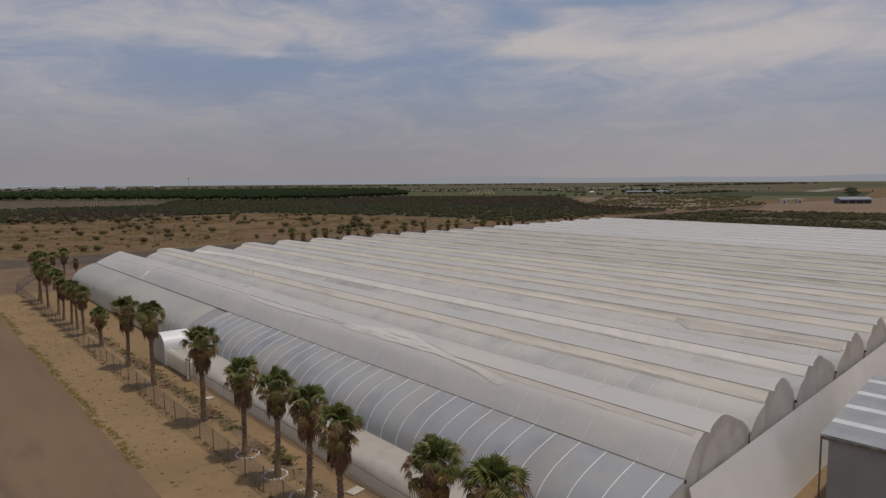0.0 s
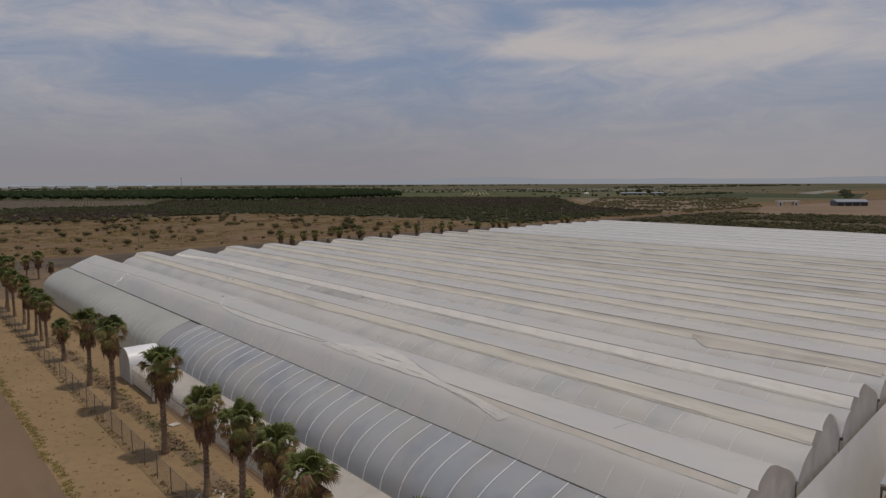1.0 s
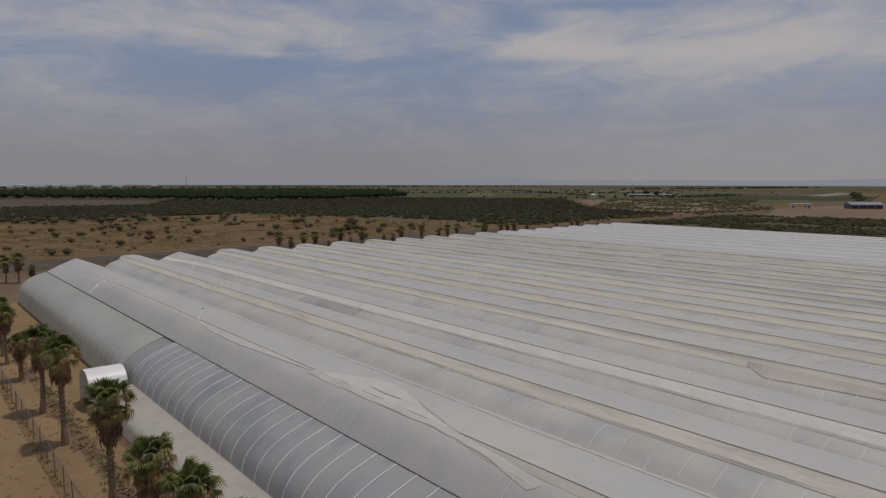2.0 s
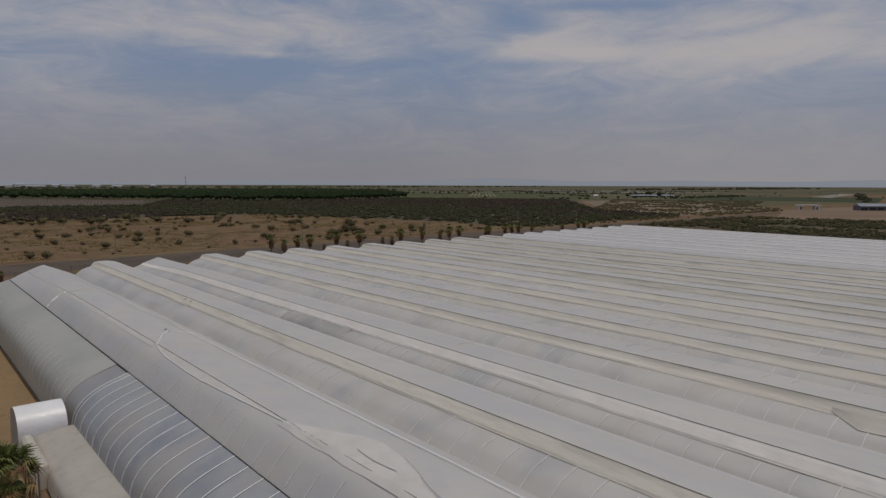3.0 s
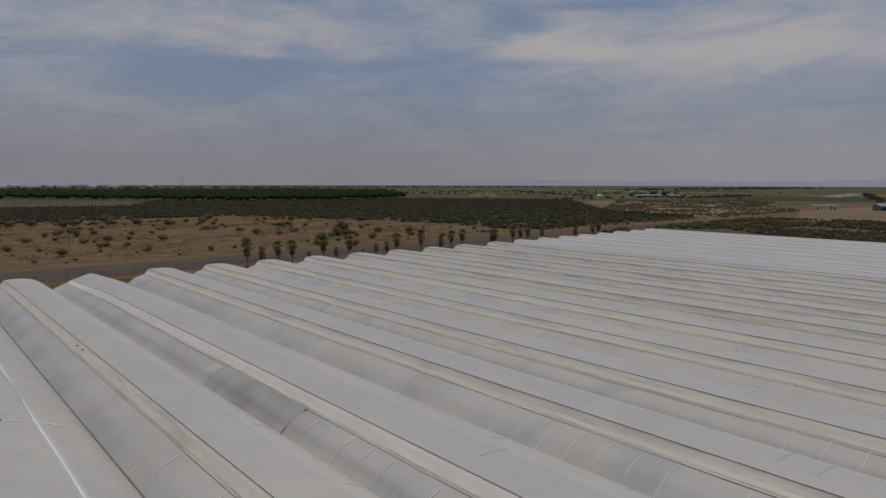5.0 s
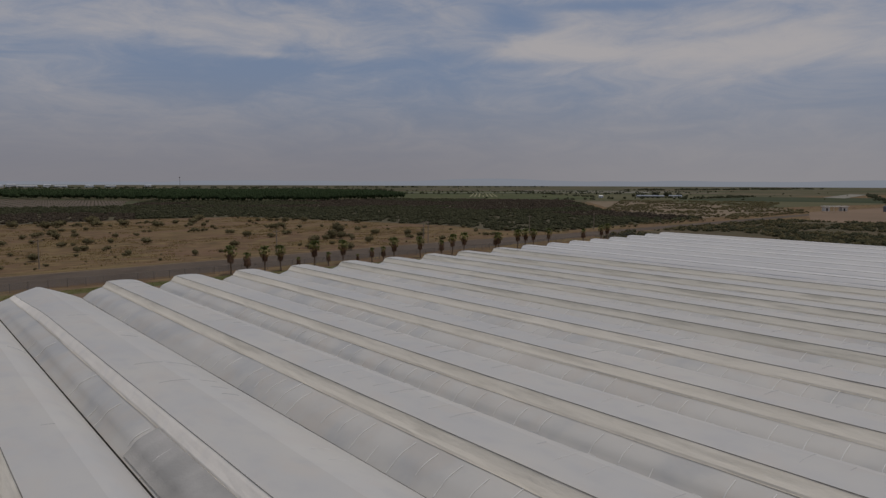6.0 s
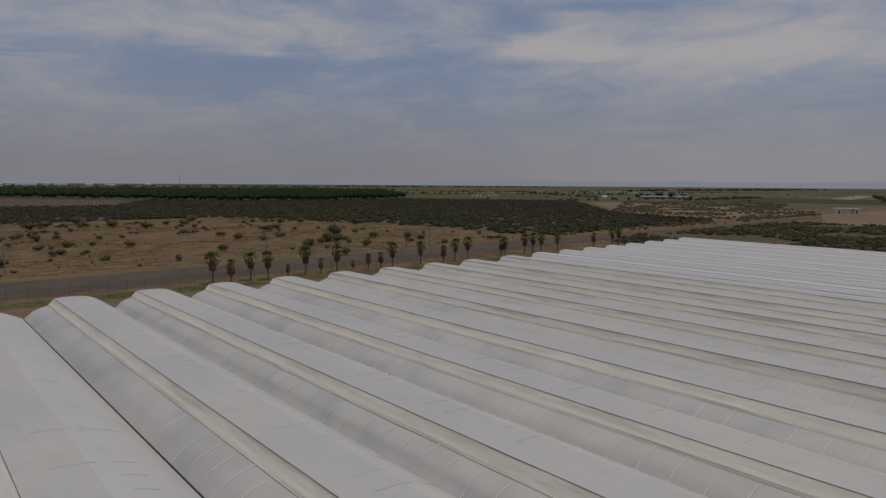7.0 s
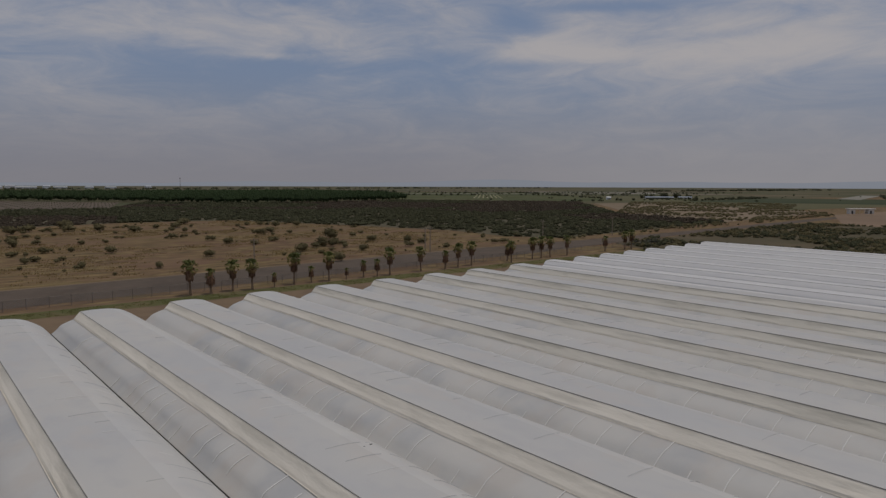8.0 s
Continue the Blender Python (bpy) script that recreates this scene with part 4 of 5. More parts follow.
def build_loose_sheet():
    """Cream sheet hanging from the fourth ridge over its vent at the near end."""
    x0 = ridges[3]
    lows = [(p[0], p[1]) for p in low_profs[-2.7]]
    v, f = [], []
    rows_ = np.linspace(3.3, near_y(x0) + 0.2, 34)
    m = 8
    for y in rows_:
        u = (3.3 - y) / 15.0
        reach = -0.45 - 0.95 * min(u * 9, 1) * (1 - 0.55 * min(max(u - 0.1, 0) / 0.6, 1)) + 0.08 * noise.noise((y * 0.5, 3, 3))
        ze = float(np.interp(reach, [q[0] for q in lows] + [0.0], [q[1] for q in lows] + [6.19]))
        for i in range(m):
            q = i / (m - 1)
            sag = 0.05 * noise.noise((y * 0.6 + q * 2, q * 3, 1)) - 0.04 * math.sin(math.pi * q)
            v.append((-0.3 + (reach + 0.3) * q, y, 5.9 + (ze + 0.05 - 5.9) * q + sag * math.sin(math.pi * q)))
    for j in range(len(rows_) - 1):
        for i in range(m - 1):
            f.append((j * m + i, j * m + i + 1, (j + 1) * m + i + 1, (j + 1) * m + i))
    o = place("loose_sheet", mesh_of("loose_sheet", v, f, M_dull, True), None, pose(x0, 0, 0))
    tagged(o, "slack cream screen sheet hanging over a ridge vent", "film sheet")


build_loose_sheet()


for x, y, z, a in ((1.3, 45.3, 6.25, 20), (1.32, 44.4, 6.25, 70), (7.72, 57.8, 6.1, 10), (7.7, 59.4, 6.1, 50), (-0.5, 42.7, 6.08, 35), (35.6, 57.8, 6.0, 15), (35.1, 57.5, 6.1, 60)):
    bm = bmesh.new()
    bmesh.ops.create_icosphere(bm, subdivisions=1, radius=0.115, matrix=Matrix.Diagonal((1.2, 0.7, 0.35, 1)))
    for q in bm.verts:
        q.co += Vector((rng.uniform(-.03, .03), rng.uniform(-.03, .03), 0))
    o = part("rag", bm, M_dark)
    o.matrix_basis = pose(x, y, z, 0, 0, a)
    tagged(o, "small black rag lying on the greenhouse film", "rag", "rags on the roof")


def build_patch(x0, prof, ya, yb, material, label):
    v, f = grid_film([(p[0] - 0.03, p[1] + 0.06) for p in prof], ya, yb, HOOP, 0.05, 2 * 7.3, 0.03)
    ob = place("shade_cloth", mesh_of("shade_cloth", v, f, material, True), None, pose(x0, 0, 0))
    tagged(ob, label, "shade cloth")


build_patch(ridges[2], low_profs[gutter_x[2]][1:], 38.0, 49.2, M_shadecloth, "dark grey-green shade cloth laid over greenhouse film")


def build_annex():
    """Small barrel-roofed entrance joined to a low film lean-to."""
    a = tagged(empty("entrance_tunnel", pose(-8.6, 41.5, 0)), "small barrel-roofed entrance tunnel in bright white film", "tunnel")
    prof = [(1.75 * math.cos(t), 1.75 + 1.35 * math.sin(t)) for t in np.linspace(0, math.pi, 15)]
    prof = [(1.78, 0.0), (1.77, 0.9)] + prof + [(-1.77, 0.9), (-1.78, 0.0)]
    v, f = [], []
    n = len(prof)
    for j in range(7):
        x = -1.35 + 2.9 * j / 6
        for y, z in prof:
            v.append((x, y, z + 0.03 * noise.noise((x * 2, y, z)) * (z > 0)))
    for j in range(6):
        for i in range(n - 1):
            f.append((j * n + i, j * n + i + 1, (j + 1) * n + i + 1, (j + 1) * n + i))
    place("roof_film", mesh_of("roof_film", v, f, M_bright, True), a)
    pv = [(-1.32, y, z) for y, z in prof]
    place("end_wall", mesh_of("end_wall", pv, [tuple(range(n))], M_lean), a)
    pv = [(1.5, y, z) for y, z in prof]
    place("end_wall", mesh_of("end_wall", pv, [tuple(range(n))[::-1]], M_lean), a)
    l = tagged(empty("lean_to", pose(0, 0, 0)), "long low lean-to in crumpled white film along the greenhouse", "lean-to")
    prof = curve_points([(-9.35, 0.0), (-9.3, 0.85), (-9.1, 1.28), (-8.6, 1.5), (-7.8, 1.6), (-6.6, 1.66)], 12)
    v, f = [], []
    ys = np.linspace(-15, 39.9, 46)
    for y in ys:
        for i, p in enumerate(prof):
            e = math.sin(math.pi * min(i / 12, 1))
            v.append((p[0] + 0.07 * e * noise.noise((i * 0.5, y * 0.8, 1.0)), y, p[1] + 0.16 * e * noise.noise((i * 0.4, y * 0.45, 6.0))))
    n = 13
    for j in range(len(ys) - 1):
        for i in range(n - 1):
            f.append((j * n + i, j * n + i + 1, (j + 1) * n + i + 1, (j + 1) * n + i))
    place("roof_film", mesh_of("roof_film", v, f, M_lean, True), l)
    pv = [(p[0], 39.85, p[1]) for p in prof] + [(-6.6, 39.85, 0)]
    place("end_wall", mesh_of("end_wall", pv, [tuple(range(14))], M_lean), l)
    pts = [(-9.42, y, 1.0 + 0.06 * noise.noise((y * 0.3, 1, 1))) for y in np.linspace(-15, 31, 40)]
    vv, ff = tube(pts, 0.028, 5)
    place("tie_rope", mesh_of("tie_rope", vv, ff, M_cord), l, None, "dark tie rope")
    d = tagged(empty("screen_door", pose(-9.9, 33.2, 0, 0, 0, 0)), "grey film screen door in a thin dark frame", "door")
    bm = bmesh.new()
    box(bm, -0.02, 0.02, -0.42, 0.42, 0.05, 1.95)
    part("panel", bm, M_endwall, d)
    for ya, yb, za, zb in ((-0.5, -0.42, 0, 2.03), (0.42, 0.5, 0, 2.03), (-0.42, 0.42, 1.95, 2.03)):
        bm = bmesh.new()
        box(bm, -0.04, 0.04, ya, yb, za, zb)
        part("frame_bar", bm, M_steel, d)
    b = tagged(empty("door_vestibule", pose(0, 0, 0)), "small box vestibule of white film behind the door", "vestibule")
    bm = bmesh.new()
    box(bm, -9.85, -9.2, 33.6, 39.6, 0.0, 1.75, 0.18)
    part("wall", bm, M_lean, b)


build_annex()


def build_shed():
    """Grey building with a corrugated metal roof."""
    s = tagged(empty("metal_roof_shed", pose(7.9, -15.3, 0, 0, 0, 6)), "grey shed with a weathered corrugated roof and pale skylight strips", "shed")
    L, D, H = 12.6, 16.0, 4.5
    bm = bmesh.new()
    box(bm, 0.15, L - 0.15, -D + 0.15, -0.15, 0, H - 0.05)
    part("wall", bm, M_greywall, s)
    # corrugated sheets, ribs run across the short side
    pitch = 0.22
    per = 10
    n = int(L / pitch)
    col = 0
    i = 0
    while i < n:
        c = min(per if (col % 2 == 0) else 3, n - i)
        v, f = [], []
        m = c * 4
        for j in range(m + 1):
            x = i * pitch + j * pitch / 4
            z = H + 0.035 * math.sin(2 * math.pi * j / 4 + 0.6) + 0.045 * min(x, 99)
            v += [(x, 0.25, z), (x, -D - 0.2, z - 0.2), (x, 0.25, z - 0.04), (x, -D - 0.2, z - 0.24)]
        for j in range(m):
            a = 4 * j
            f += [(a, a + 1, a + 5, a + 4), (a + 2, a + 6, a + 7, a + 3), (a, a + 4, a + 6, a + 2), (a + 1, a + 3, a + 7, a + 5)]
        sky_l = col % 2 == 1
        place("roof_sheet", mesh_of("roof_sheet", v, f, M_skylight if sky_l else M_metalroof), s, None, "pale translucent strip" if sky_l else "")
        i += c
        col += 1
    bm = bmesh.new()
    box(bm, -0.12, 0.0, -D, 0.2, H - 0.22, H - 0.05)
    part("gutter", bm, M_steel, s)
    vv, ff = tube([(-0.1, 0.15, 0), (-0.1, 0.15, H - 0.2)], 0.05, 8)
    place("downpipe", mesh_of("downpipe", vv, ff, M_gutter), s)


build_shed()


# ---- palms ----
def frond_mesh(name, material, blades=15, length=0.85, stalk=0.75, droop=0.35, fold=1.0, width=1.15):
    r = random.Random(blades * 7 + int(droop * 100) + 100)
    v, f = [], []

    def add(*pts):
        b = len(v)
        v.extend(pts)
        f.append(tuple(range(b, b + len(pts))))

    add((0, -0.018, 0), (stalk, -0.012, 0.02), (stalk, 0.012, 0.02), (0, 0.018, 0))
    for i in range(blades):
        a = radians(-105 + 210 * i / (blades - 1)) * fold
        l = length * (1.0 - 0.28 * abs(i / (blades - 1) * 2 - 1)) * r.uniform(0.88, 1.08)
        d = Vector((math.cos(a), math.sin(a), 0))
        n = Vector((-d.y, d.x, 0))
        o = Vector((stalk, 0, 0.02))
        up = 0.10 * math.cos(a)
        mid = o + d * l * 0.6 + Vector((0, 0, up - droop * 0.16))
        tip = o + d * l * 1.0 + Vector((0, 0, up - droop * r.uniform(0.6, 1.1)))
        wv = width * length / blades
        cr = Vector((0, 0, 0.03))
        add(o, mid - n * wv - cr, mid + cr)
        add(o, mid + cr, mid + n * wv - cr)
        add(mid - n * wv - cr, tip, mid + cr)
        add(mid + cr, tip, mid + n * wv - cr)
    return mesh_of(name, v, f, material)


FR = {
    "heart": [frond_mesh("frond", M_green, 13, 0.66, 0.34, -0.2, 0.66), frond_mesh("frond", M_green, 12, 0.6, 0.42, -0.08, 0.6)],
    "green": [frond_mesh("frond", M_green, 15, 0.62, 0.66, 0.15, 0.88, 1.0), frond_mesh("frond", M_green, 13, 0.58, 0.8, 0.4, 0.8, 0.95), frond_mesh("frond", M_green, 14, 0.66, 0.7, 0.3, 0.75, 0.95)],
    "olive": [frond_mesh("frond", M_olive, 12, 0.58, 0.82, 0.5, 0.8, 0.8), frond_mesh("frond", M_olive, 11, 0.56, 0.9, 0.7, 0.7, 0.75), frond_mesh("frond", M_green, 13, 0.6, 0.8, 0.6, 0.7, 0.85)],
    "dry": [frond_mesh("frond", M_dry, 10, 0.5, 0.86, 0.62, 0.62, 0.6), frond_mesh("frond", M_dry, 11, 0.46, 0.95, 0.5, 0.7, 0.55), frond_mesh("frond", M_skirt, 10, 0.55, 0.8, 0.8, 0.5, 0.6)],
}


def palm_template(name, height, crown, skirt_len, skirt_r, trunk_r, n_fronds, seed, label, dry=0.15):
    """Fan palm: ringed trunk, hanging skirt of dead fronds, round crown of fan leaves."""
    r = random.Random(seed)
    top = height - crown * 0.88
    p = empty(name)
    tagged(p, label, "palm tree", "fan palms")
    zs = np.linspace(0, top, 40)
    pts, rad = [], []
    bx, by = r.uniform(-.12, .12), r.uniform(-.12, .12)
    bare = max(4, int(40 * r.uniform(0.2, 0.3)))
    for i, z in enumerate(zs):
        u = z / top
        pts.append((bx * math.sin(u * 2.2), by * math.sin(u * 2.6), z - (0.15 if i == 0 else 0)))
        rough_ = 0.19 if i > bare else 0.03
        rad.append(trunk_r * (1.4 - 0.55 * min(u * 5, 1) + (rough_ if i % 2 else -rough_ * 0.6) + 0.08 * r.random()))
    v, f = tube(pts[bare:], rad[bare:], 9)
    place("trunk", mesh_of("trunk", v, f, M_trunk), p, None, "dark trunk rough with old leaf bases")
    v, f = tube(pts[:bare + 1], rad[:bare + 1], 9)
    place("trunk_base", mesh_of("trunk_base", v, f, M_trunkbase), p, None, "smooth pale lower trunk")
    ex, ey = pts[-1][0], pts[-1][1]
    # skirt
    v, f = [], []
    nb = int(190 * max(0.5, skirt_len / 2))
    for i in range(nb):
        a = r.uniform(0, 2 * math.pi)
        u = r.random()
        z1 = top + 0.04 - u * skirt_len * 0.55
        z0 = z1 - r.uniform(0.35, 0.62) * skirt_len * (1.1 - 0.3 * u)
        ra = skirt_r * r.uniform(0.3, 0.5)
        rb = skirt_r * r.uniform(0.55, 1.04) * (0.9 + 0.1 * u)
        w = r.uniform(0.05, 0.12)
        d, n = Vector((math.cos(a), math.sin(a), 0)), Vector((-math.sin(a), math.cos(a), 0))
        o = Vector((ex, ey, 0))
        A = o + d * ra * 0.6 + Vector((0, 0, z1))
        B = o + d * rb + Vector((0, 0, (z1 * 0.45 + z0 * 0.55)))
        C = o + d * rb * 0.94 + n * r.uniform(-.1, .1) + Vector((0, 0, z0))
        b = len(v)
        v += [A - n * w * 0.4, A + n * w * 0.4, B + n * w, B - n * w, C]
        f += [(b, b + 1, b + 2, b + 3), (b + 3, b + 2, b + 4)]
    # inner mass
    b = len(v)
    cv, cf = tube([(ex, ey, top), (ex, ey, top - skirt_len * 0.35), (ex, ey, top - skirt_len * 0.78)], [skirt_r * 0.3, skirt_r * 0.58, skirt_r * 0.4], 9)
    v += cv
    f += [tuple(q + b for q in t) for t in cf]
    place("skirt", mesh_of("skirt", v, f, M_skirt), p, None, "hanging skirt of dead brown fronds")
    s = crown / 1.42
    cv, cf = tube([(ex, ey, top - 0.75), (ex, ey, top - 0.25), (ex, ey, top + 0.12), (ex, ey, top + 0.45 * s)], [0.3 * s, 0.5 * s, 0.48 * s, 0.05], 9)
    heart = place("crown", mesh_of("crown", cv, cf, M_olive), p, None, "crown of fan leaves")
    for i in range(n_fronds + 14):
        inner = i >= n_fronds
        u = (i - n_fronds + 0.5) / 14 if inner else (i + 0.5) / n_fronds
        el = 94 - 60 * u + r.uniform(-15, 15) if inner else 58 - 78 * u + r.uniform(-16, 16)
        az = i * 137.5 + r.uniform(-25, 25)
        if inner:
            kind = "heart"
        elif u < 0.52 or r.random() < 0.15:
            kind = "green"
        else:
            kind = "olive" if r.random() > dry * (1 + 1.4 * (u > 0.65)) else "dry"
        me = r.choice(FR[kind])
        size = s * r.uniform(0.78, 1.08) * (1.02 if inner else 1.0 - 0.08 * max(el, 0) / 60)
        m = pose(ex, ey, top + 0.10 * s + r.uniform(-0.1, 0.12)) @ pose(0, 0, 0, 0, 0, az) @ pose(0, 0, 0, 0, -el, 0) @ pose(0, 0, 0, r.uniform(-55, 55)) @ Matrix.Scale(size, 4)
        place("frond", me, heart, m)
    for i in range(int(n_fronds * 0.7)):
        el = r.uniform(-66, -8)
        m = pose(ex, ey, top - 0.08 * s + r.uniform(-0.2, 0.1)) @ pose(0, 0, 0, 0, 0, i * 137.5 + r.uniform(-30, 30)) @ pose(0, 0, 0, 0, -el, 0) @ pose(0, 0, 0, r.uniform(-40, 40)) @ Matrix.Scale(s * r.uniform(0.7, 1.05), 4)
        place("frond", r.choice(FR["dry"][:2] * 2 + FR["dry"][2:] + FR["olive"][:2]), heart, m)
    return p


tall = palm_template("fan_palm", 7.35, 1.6, 2.5, 0.66, 0.2, 44, 1, "tall fan palm with green crown and brown dead skirt", 0.3)
tall2 = palm_template("fan_palm", 7.15, 1.55, 2.7, 0.7, 0.19, 44, 2, "tall fan palm with yellowing lower fronds and long dead skirt", 0.55)
tall3 = palm_template("fan_palm", 7.25, 1.5, 2.2, 0.64, 0.19, 42, 6, "tall fan palm with dense green crown and ragged brown skirt", 0.3)
short = palm_template("fan_palm", 4.5, 1.3, 1.7, 0.5, 0.2, 36, 3, "short fan palm with drooping olive fronds and thick skirt", 0.4)
far_a = palm_template("fan_palm", 5.7, 1.55, 2.5, 0.62, 0.17, 20, 4, "fan palm with full brown skirt beside the cross road fence", 0.1)
far_b = palm_template("fan_palm", 2.9, 0.75, 1.5, 0.5, 0.13, 16, 5, "small stunted fan palm with bushy brown skirt", 0.5)


def put(tpl, x, y, s, turn):
    m = pose(x, y, 0, 0, 0, turn) @ Matrix.Scale(s, 4)
    return copy_thing(tpl, m)


NEAR = [(-10.9, tall, 1.06), (-7.0, tall2, 1.02), (0.8, tall2, 0.97), (4.8, tall, 0.95), (8.8, tall3, 0.97), (13.4, tall2, 0.96), (21.6, tall, 1.05), (33.7, tall3, 1.1),
        (42.1, tall2, 1.03), (53.4, short, 1.03), (60.6, tall, 0.85), (64.8, tall3, 0.82), (68.6, tall, 0.83), (72.6, tall2, 0.82), (76.9, tall3, 0.92), (83.9, tall, 0.92),
        (88.6, tall3, 0.93), (91.7, tall, 1.12)]
for i, (y, tpl, s) in enumerate(NEAR):
    x = -12.8 - 0.004 * max(y - 40, 0) + 0.12 * math.sin(i * 2.3)
    turn = (i * 77) % 360
    put(tpl, x, y, s, turn)
for x, y, s in ((-3.6, 123.4, 1.0), (-5.4, 125.0, 0.85)):
    put(far_a, x, y, s, x * 40)
put(far_b, -1.5, 123.3, 1.15, 20)
FAR = [(55.7, 139.6, far_a, 1.05), (58.8, 138.9, far_b, 1.5), (62.7, 139.6, far_a, 0.95), (65.9, 139.0, far_a, 0.95), (69.8, 138.9, far_b, 0.92), (74.1, 140.0, far_a, 1.03),
       (77.6, 140.0, far_b, 1.08), (81.2, 139.9, far_a, 0.98), (84.8, 139.8, far_b, 0.76), (88.6, 139.7, far_b, 1.18), (91.6, 139.4, far_b, 1.22), (94.4, 139.2, far_a, 0.98),
       (102.8, 140.1, far_a, 0.93), (108.8, 139.4, far_b, 1.42), (112.9, 140.1, far_a, 0.95), (117.6, 140.9, far_a, 0.98), (129.8, 141.9, far_b, 1.38), (128.4, 139.2, far_a, 0.92),
       (137.6, 141.2, far_a, 0.95), (140.8, 141.2, far_a, 0.98), (144.2, 141.3, far_a, 0.93), (150.9, 141.5, far_a, 0.92), (166.6, 141.4, far_b, 1.5), (175.1, 141.2, far_a, 0.92),
       (178.8, 141.6, far_a, 0.98)]
for i, (x, y, tpl, s) in enumerate(FAR):
    put(tpl, x, y, s, (i * 83) % 360)
for tpl in (tall, tall2, tall3, short, far_a, far_b):
    for o in list(tpl.children_recursive):
        bpy.data.objects.remove(o)
    bpy.data.objects.remove(tpl)


# ---- fences ----
def build_fence(name, x0, y0, x1, y1, step, h, label, wire=M_chain):
    fen = tagged(empty(name, pose(x0, y0, 0)), label, "fence")
    L = math.hypot(x1 - x0, y1 - y0)
    ux, uy = (x1 - x0) / L, (y1 - y0) / L
    n = int(L / step)
    pv, pf = tube([(0, 0, -0.1), (0, 0, h)], 0.03, 6)
    me = mesh_of("post", pv, pf, M_steel)
    for i in range(n + 1):
        d = L * i / n
        lean = rng.uniform(-2, 2)
        place("post", me, fen, pose(ux * d, uy * d, 0, lean, rng.uniform(-2, 2), 0))
    pts = [(ux * L * i / (4 * n), uy * L * i / (4 * n), h - 0.06 + 0.02 * math.sin(i * 1.7)) for i in range(4 * n + 1)]
    v, f = tube(pts, 0.02, 5)
    place("top_rail", mesh_of("top_rail", v, f, M_steel), fen)
    nx, ny = -uy * 0.03, ux * 0.03
    v, f = [], []
    for i in range(n + 1):
        d = L * i / n
        v += [(ux * d + nx, uy * d + ny, 0.03), (ux * d + nx, uy * d + ny, h - 0.08)]
    f = [(2 * i, 2 * i + 2, 2 * i + 3, 2 * i + 1) for i in range(n)]
    place("wire_mesh", mesh_of("wire_mesh", v, f, wire), fen, None, "thin chain-link wire mesh")


build_fence("chain_link_fence", -14.4, -24.0, -14.4, 104.0, 2.6, 1.65, "rusty chain-link fence on steel posts between palms and verge")
build_fence("chain_link_fence", -14.4, 104.2, -6.0, 130.0, 2.6, 1.65, "chain-link fence on steel posts rounding the yard corner")
build_fence("chain_link_fence", -5.8, 130.2, 22.0, 141.0, 2.6, 1.65, "chain-link fence on steel posts beside the cross road", M_chain_thin)
build_fence("chain_link_fence", 22.2, 141.0, 200.0, 145.6, 2.8, 1.65, "long chain-link fence on steel posts along the cross road", M_chain_thin)


# ---- small things of the yard ----
for y in (13.2, 9.0, 5.3):
    t = tagged(empty("tree_ring", pose(-12.85, y, 0)), "ring of white-painted stones round a palm base", "edging", "white stone rings")
    for j in range(24):
        a = 2 * math.pi * j / 24
        bm = bmesh.new()
        bmesh.ops.create_icosphere(bm, subdivisions=1, radius=0.085, matrix=pose(0.76 * math.cos(a), 0.76 * math.sin(a), 0.03, j * 40, j * 70, j * 33) @ Matrix.Diagonal((1.2, 0.9, 0.75, 1)))
        part("stone", bm, M_whitepaint, t)
for x, y, sx, sy in ((-10.2, 3.8, 0.5, 0.35), (-10.4, 26.6, 0.35, 0.3)):
    bm = bmesh.new()
    box(bm, -sx, sx, -sy, sy, 0.0, 0.09, 0.02)
    o = part("concrete_slab", bm, M_block)
    o.matrix_basis = pose(x, y, 0, 0, 0, 14)
    tagged(o, "small pale concrete slab lying on sandy soil", "slab")


def tufts(points, h, w, per):
    v, f = [], []
    for x, y, s in points:
        for _ in range(per):
            a = rng.uniform(0, 6.28)
            d = rng.uniform(0, w) * s
            px, py = x + d * math.cos(a), y + d * math.sin(a)
            b = rng.uniform(0, 6.28)
            hh = h * s * rng.uniform(0.5, 1.2)
            ww = 0.05 * s + 0.02
            lx, ly = rng.uniform(-.5, .5) * hh, rng.uniform(-.5, .5) * hh
            k = len(v)
            v += [(px - ww * math.cos(b), py - ww * math.sin(b), 0), (px + ww * math.cos(b), py + ww * math.sin(b), 0), (px + lx, py + ly, hh)]
            f.append((k, k + 1, k + 2))
    return v, f


pts = []
for _ in range(1000):
    y = rng.uniform(-10, 108)
    if noise.noise((0.0, y * 0.12, 7.0)) > -0.15:
        pts.append((-19.2 + abs(rng.gauss(0, 0.28)) + 0.35 * noise.noise((1.0, y * 0.2, 3.0)), y, rng.uniform(0.4, 1.0)))
v, f = tufts(pts, 0.10, 0.35, 16)
stuff("roadside_weeds", v, f, M_weed, "dry yellow weeds along the road edge", "weeds")
pts = [(-14.4 + rng.gauss(0, 0.12), rng.uniform(-12, 104), rng.uniform(0.4, 1.1)) for _ in range(260)]
pts += [(rng.uniform(-18.3, -14.8), rng.uniform(-5, 100), rng.uniform(0.25, 0.7)) for _ in range(150)]
v, f = tufts(pts, 0.13, 0.3, 10)
stuff("fence_weeds", v, f, M_bunch, "sparse dry weeds below the chain-link fence", "weeds")
pts = [(-11.4 + rng.gauss(0, 0.35), y0 + rng.gauss(0, 1.6), rng.uniform(0.4, 1.0)) for y0 in (11.0, 29.0, 26.0, 19.5, 36.5, 47.0) for _ in range(22)]
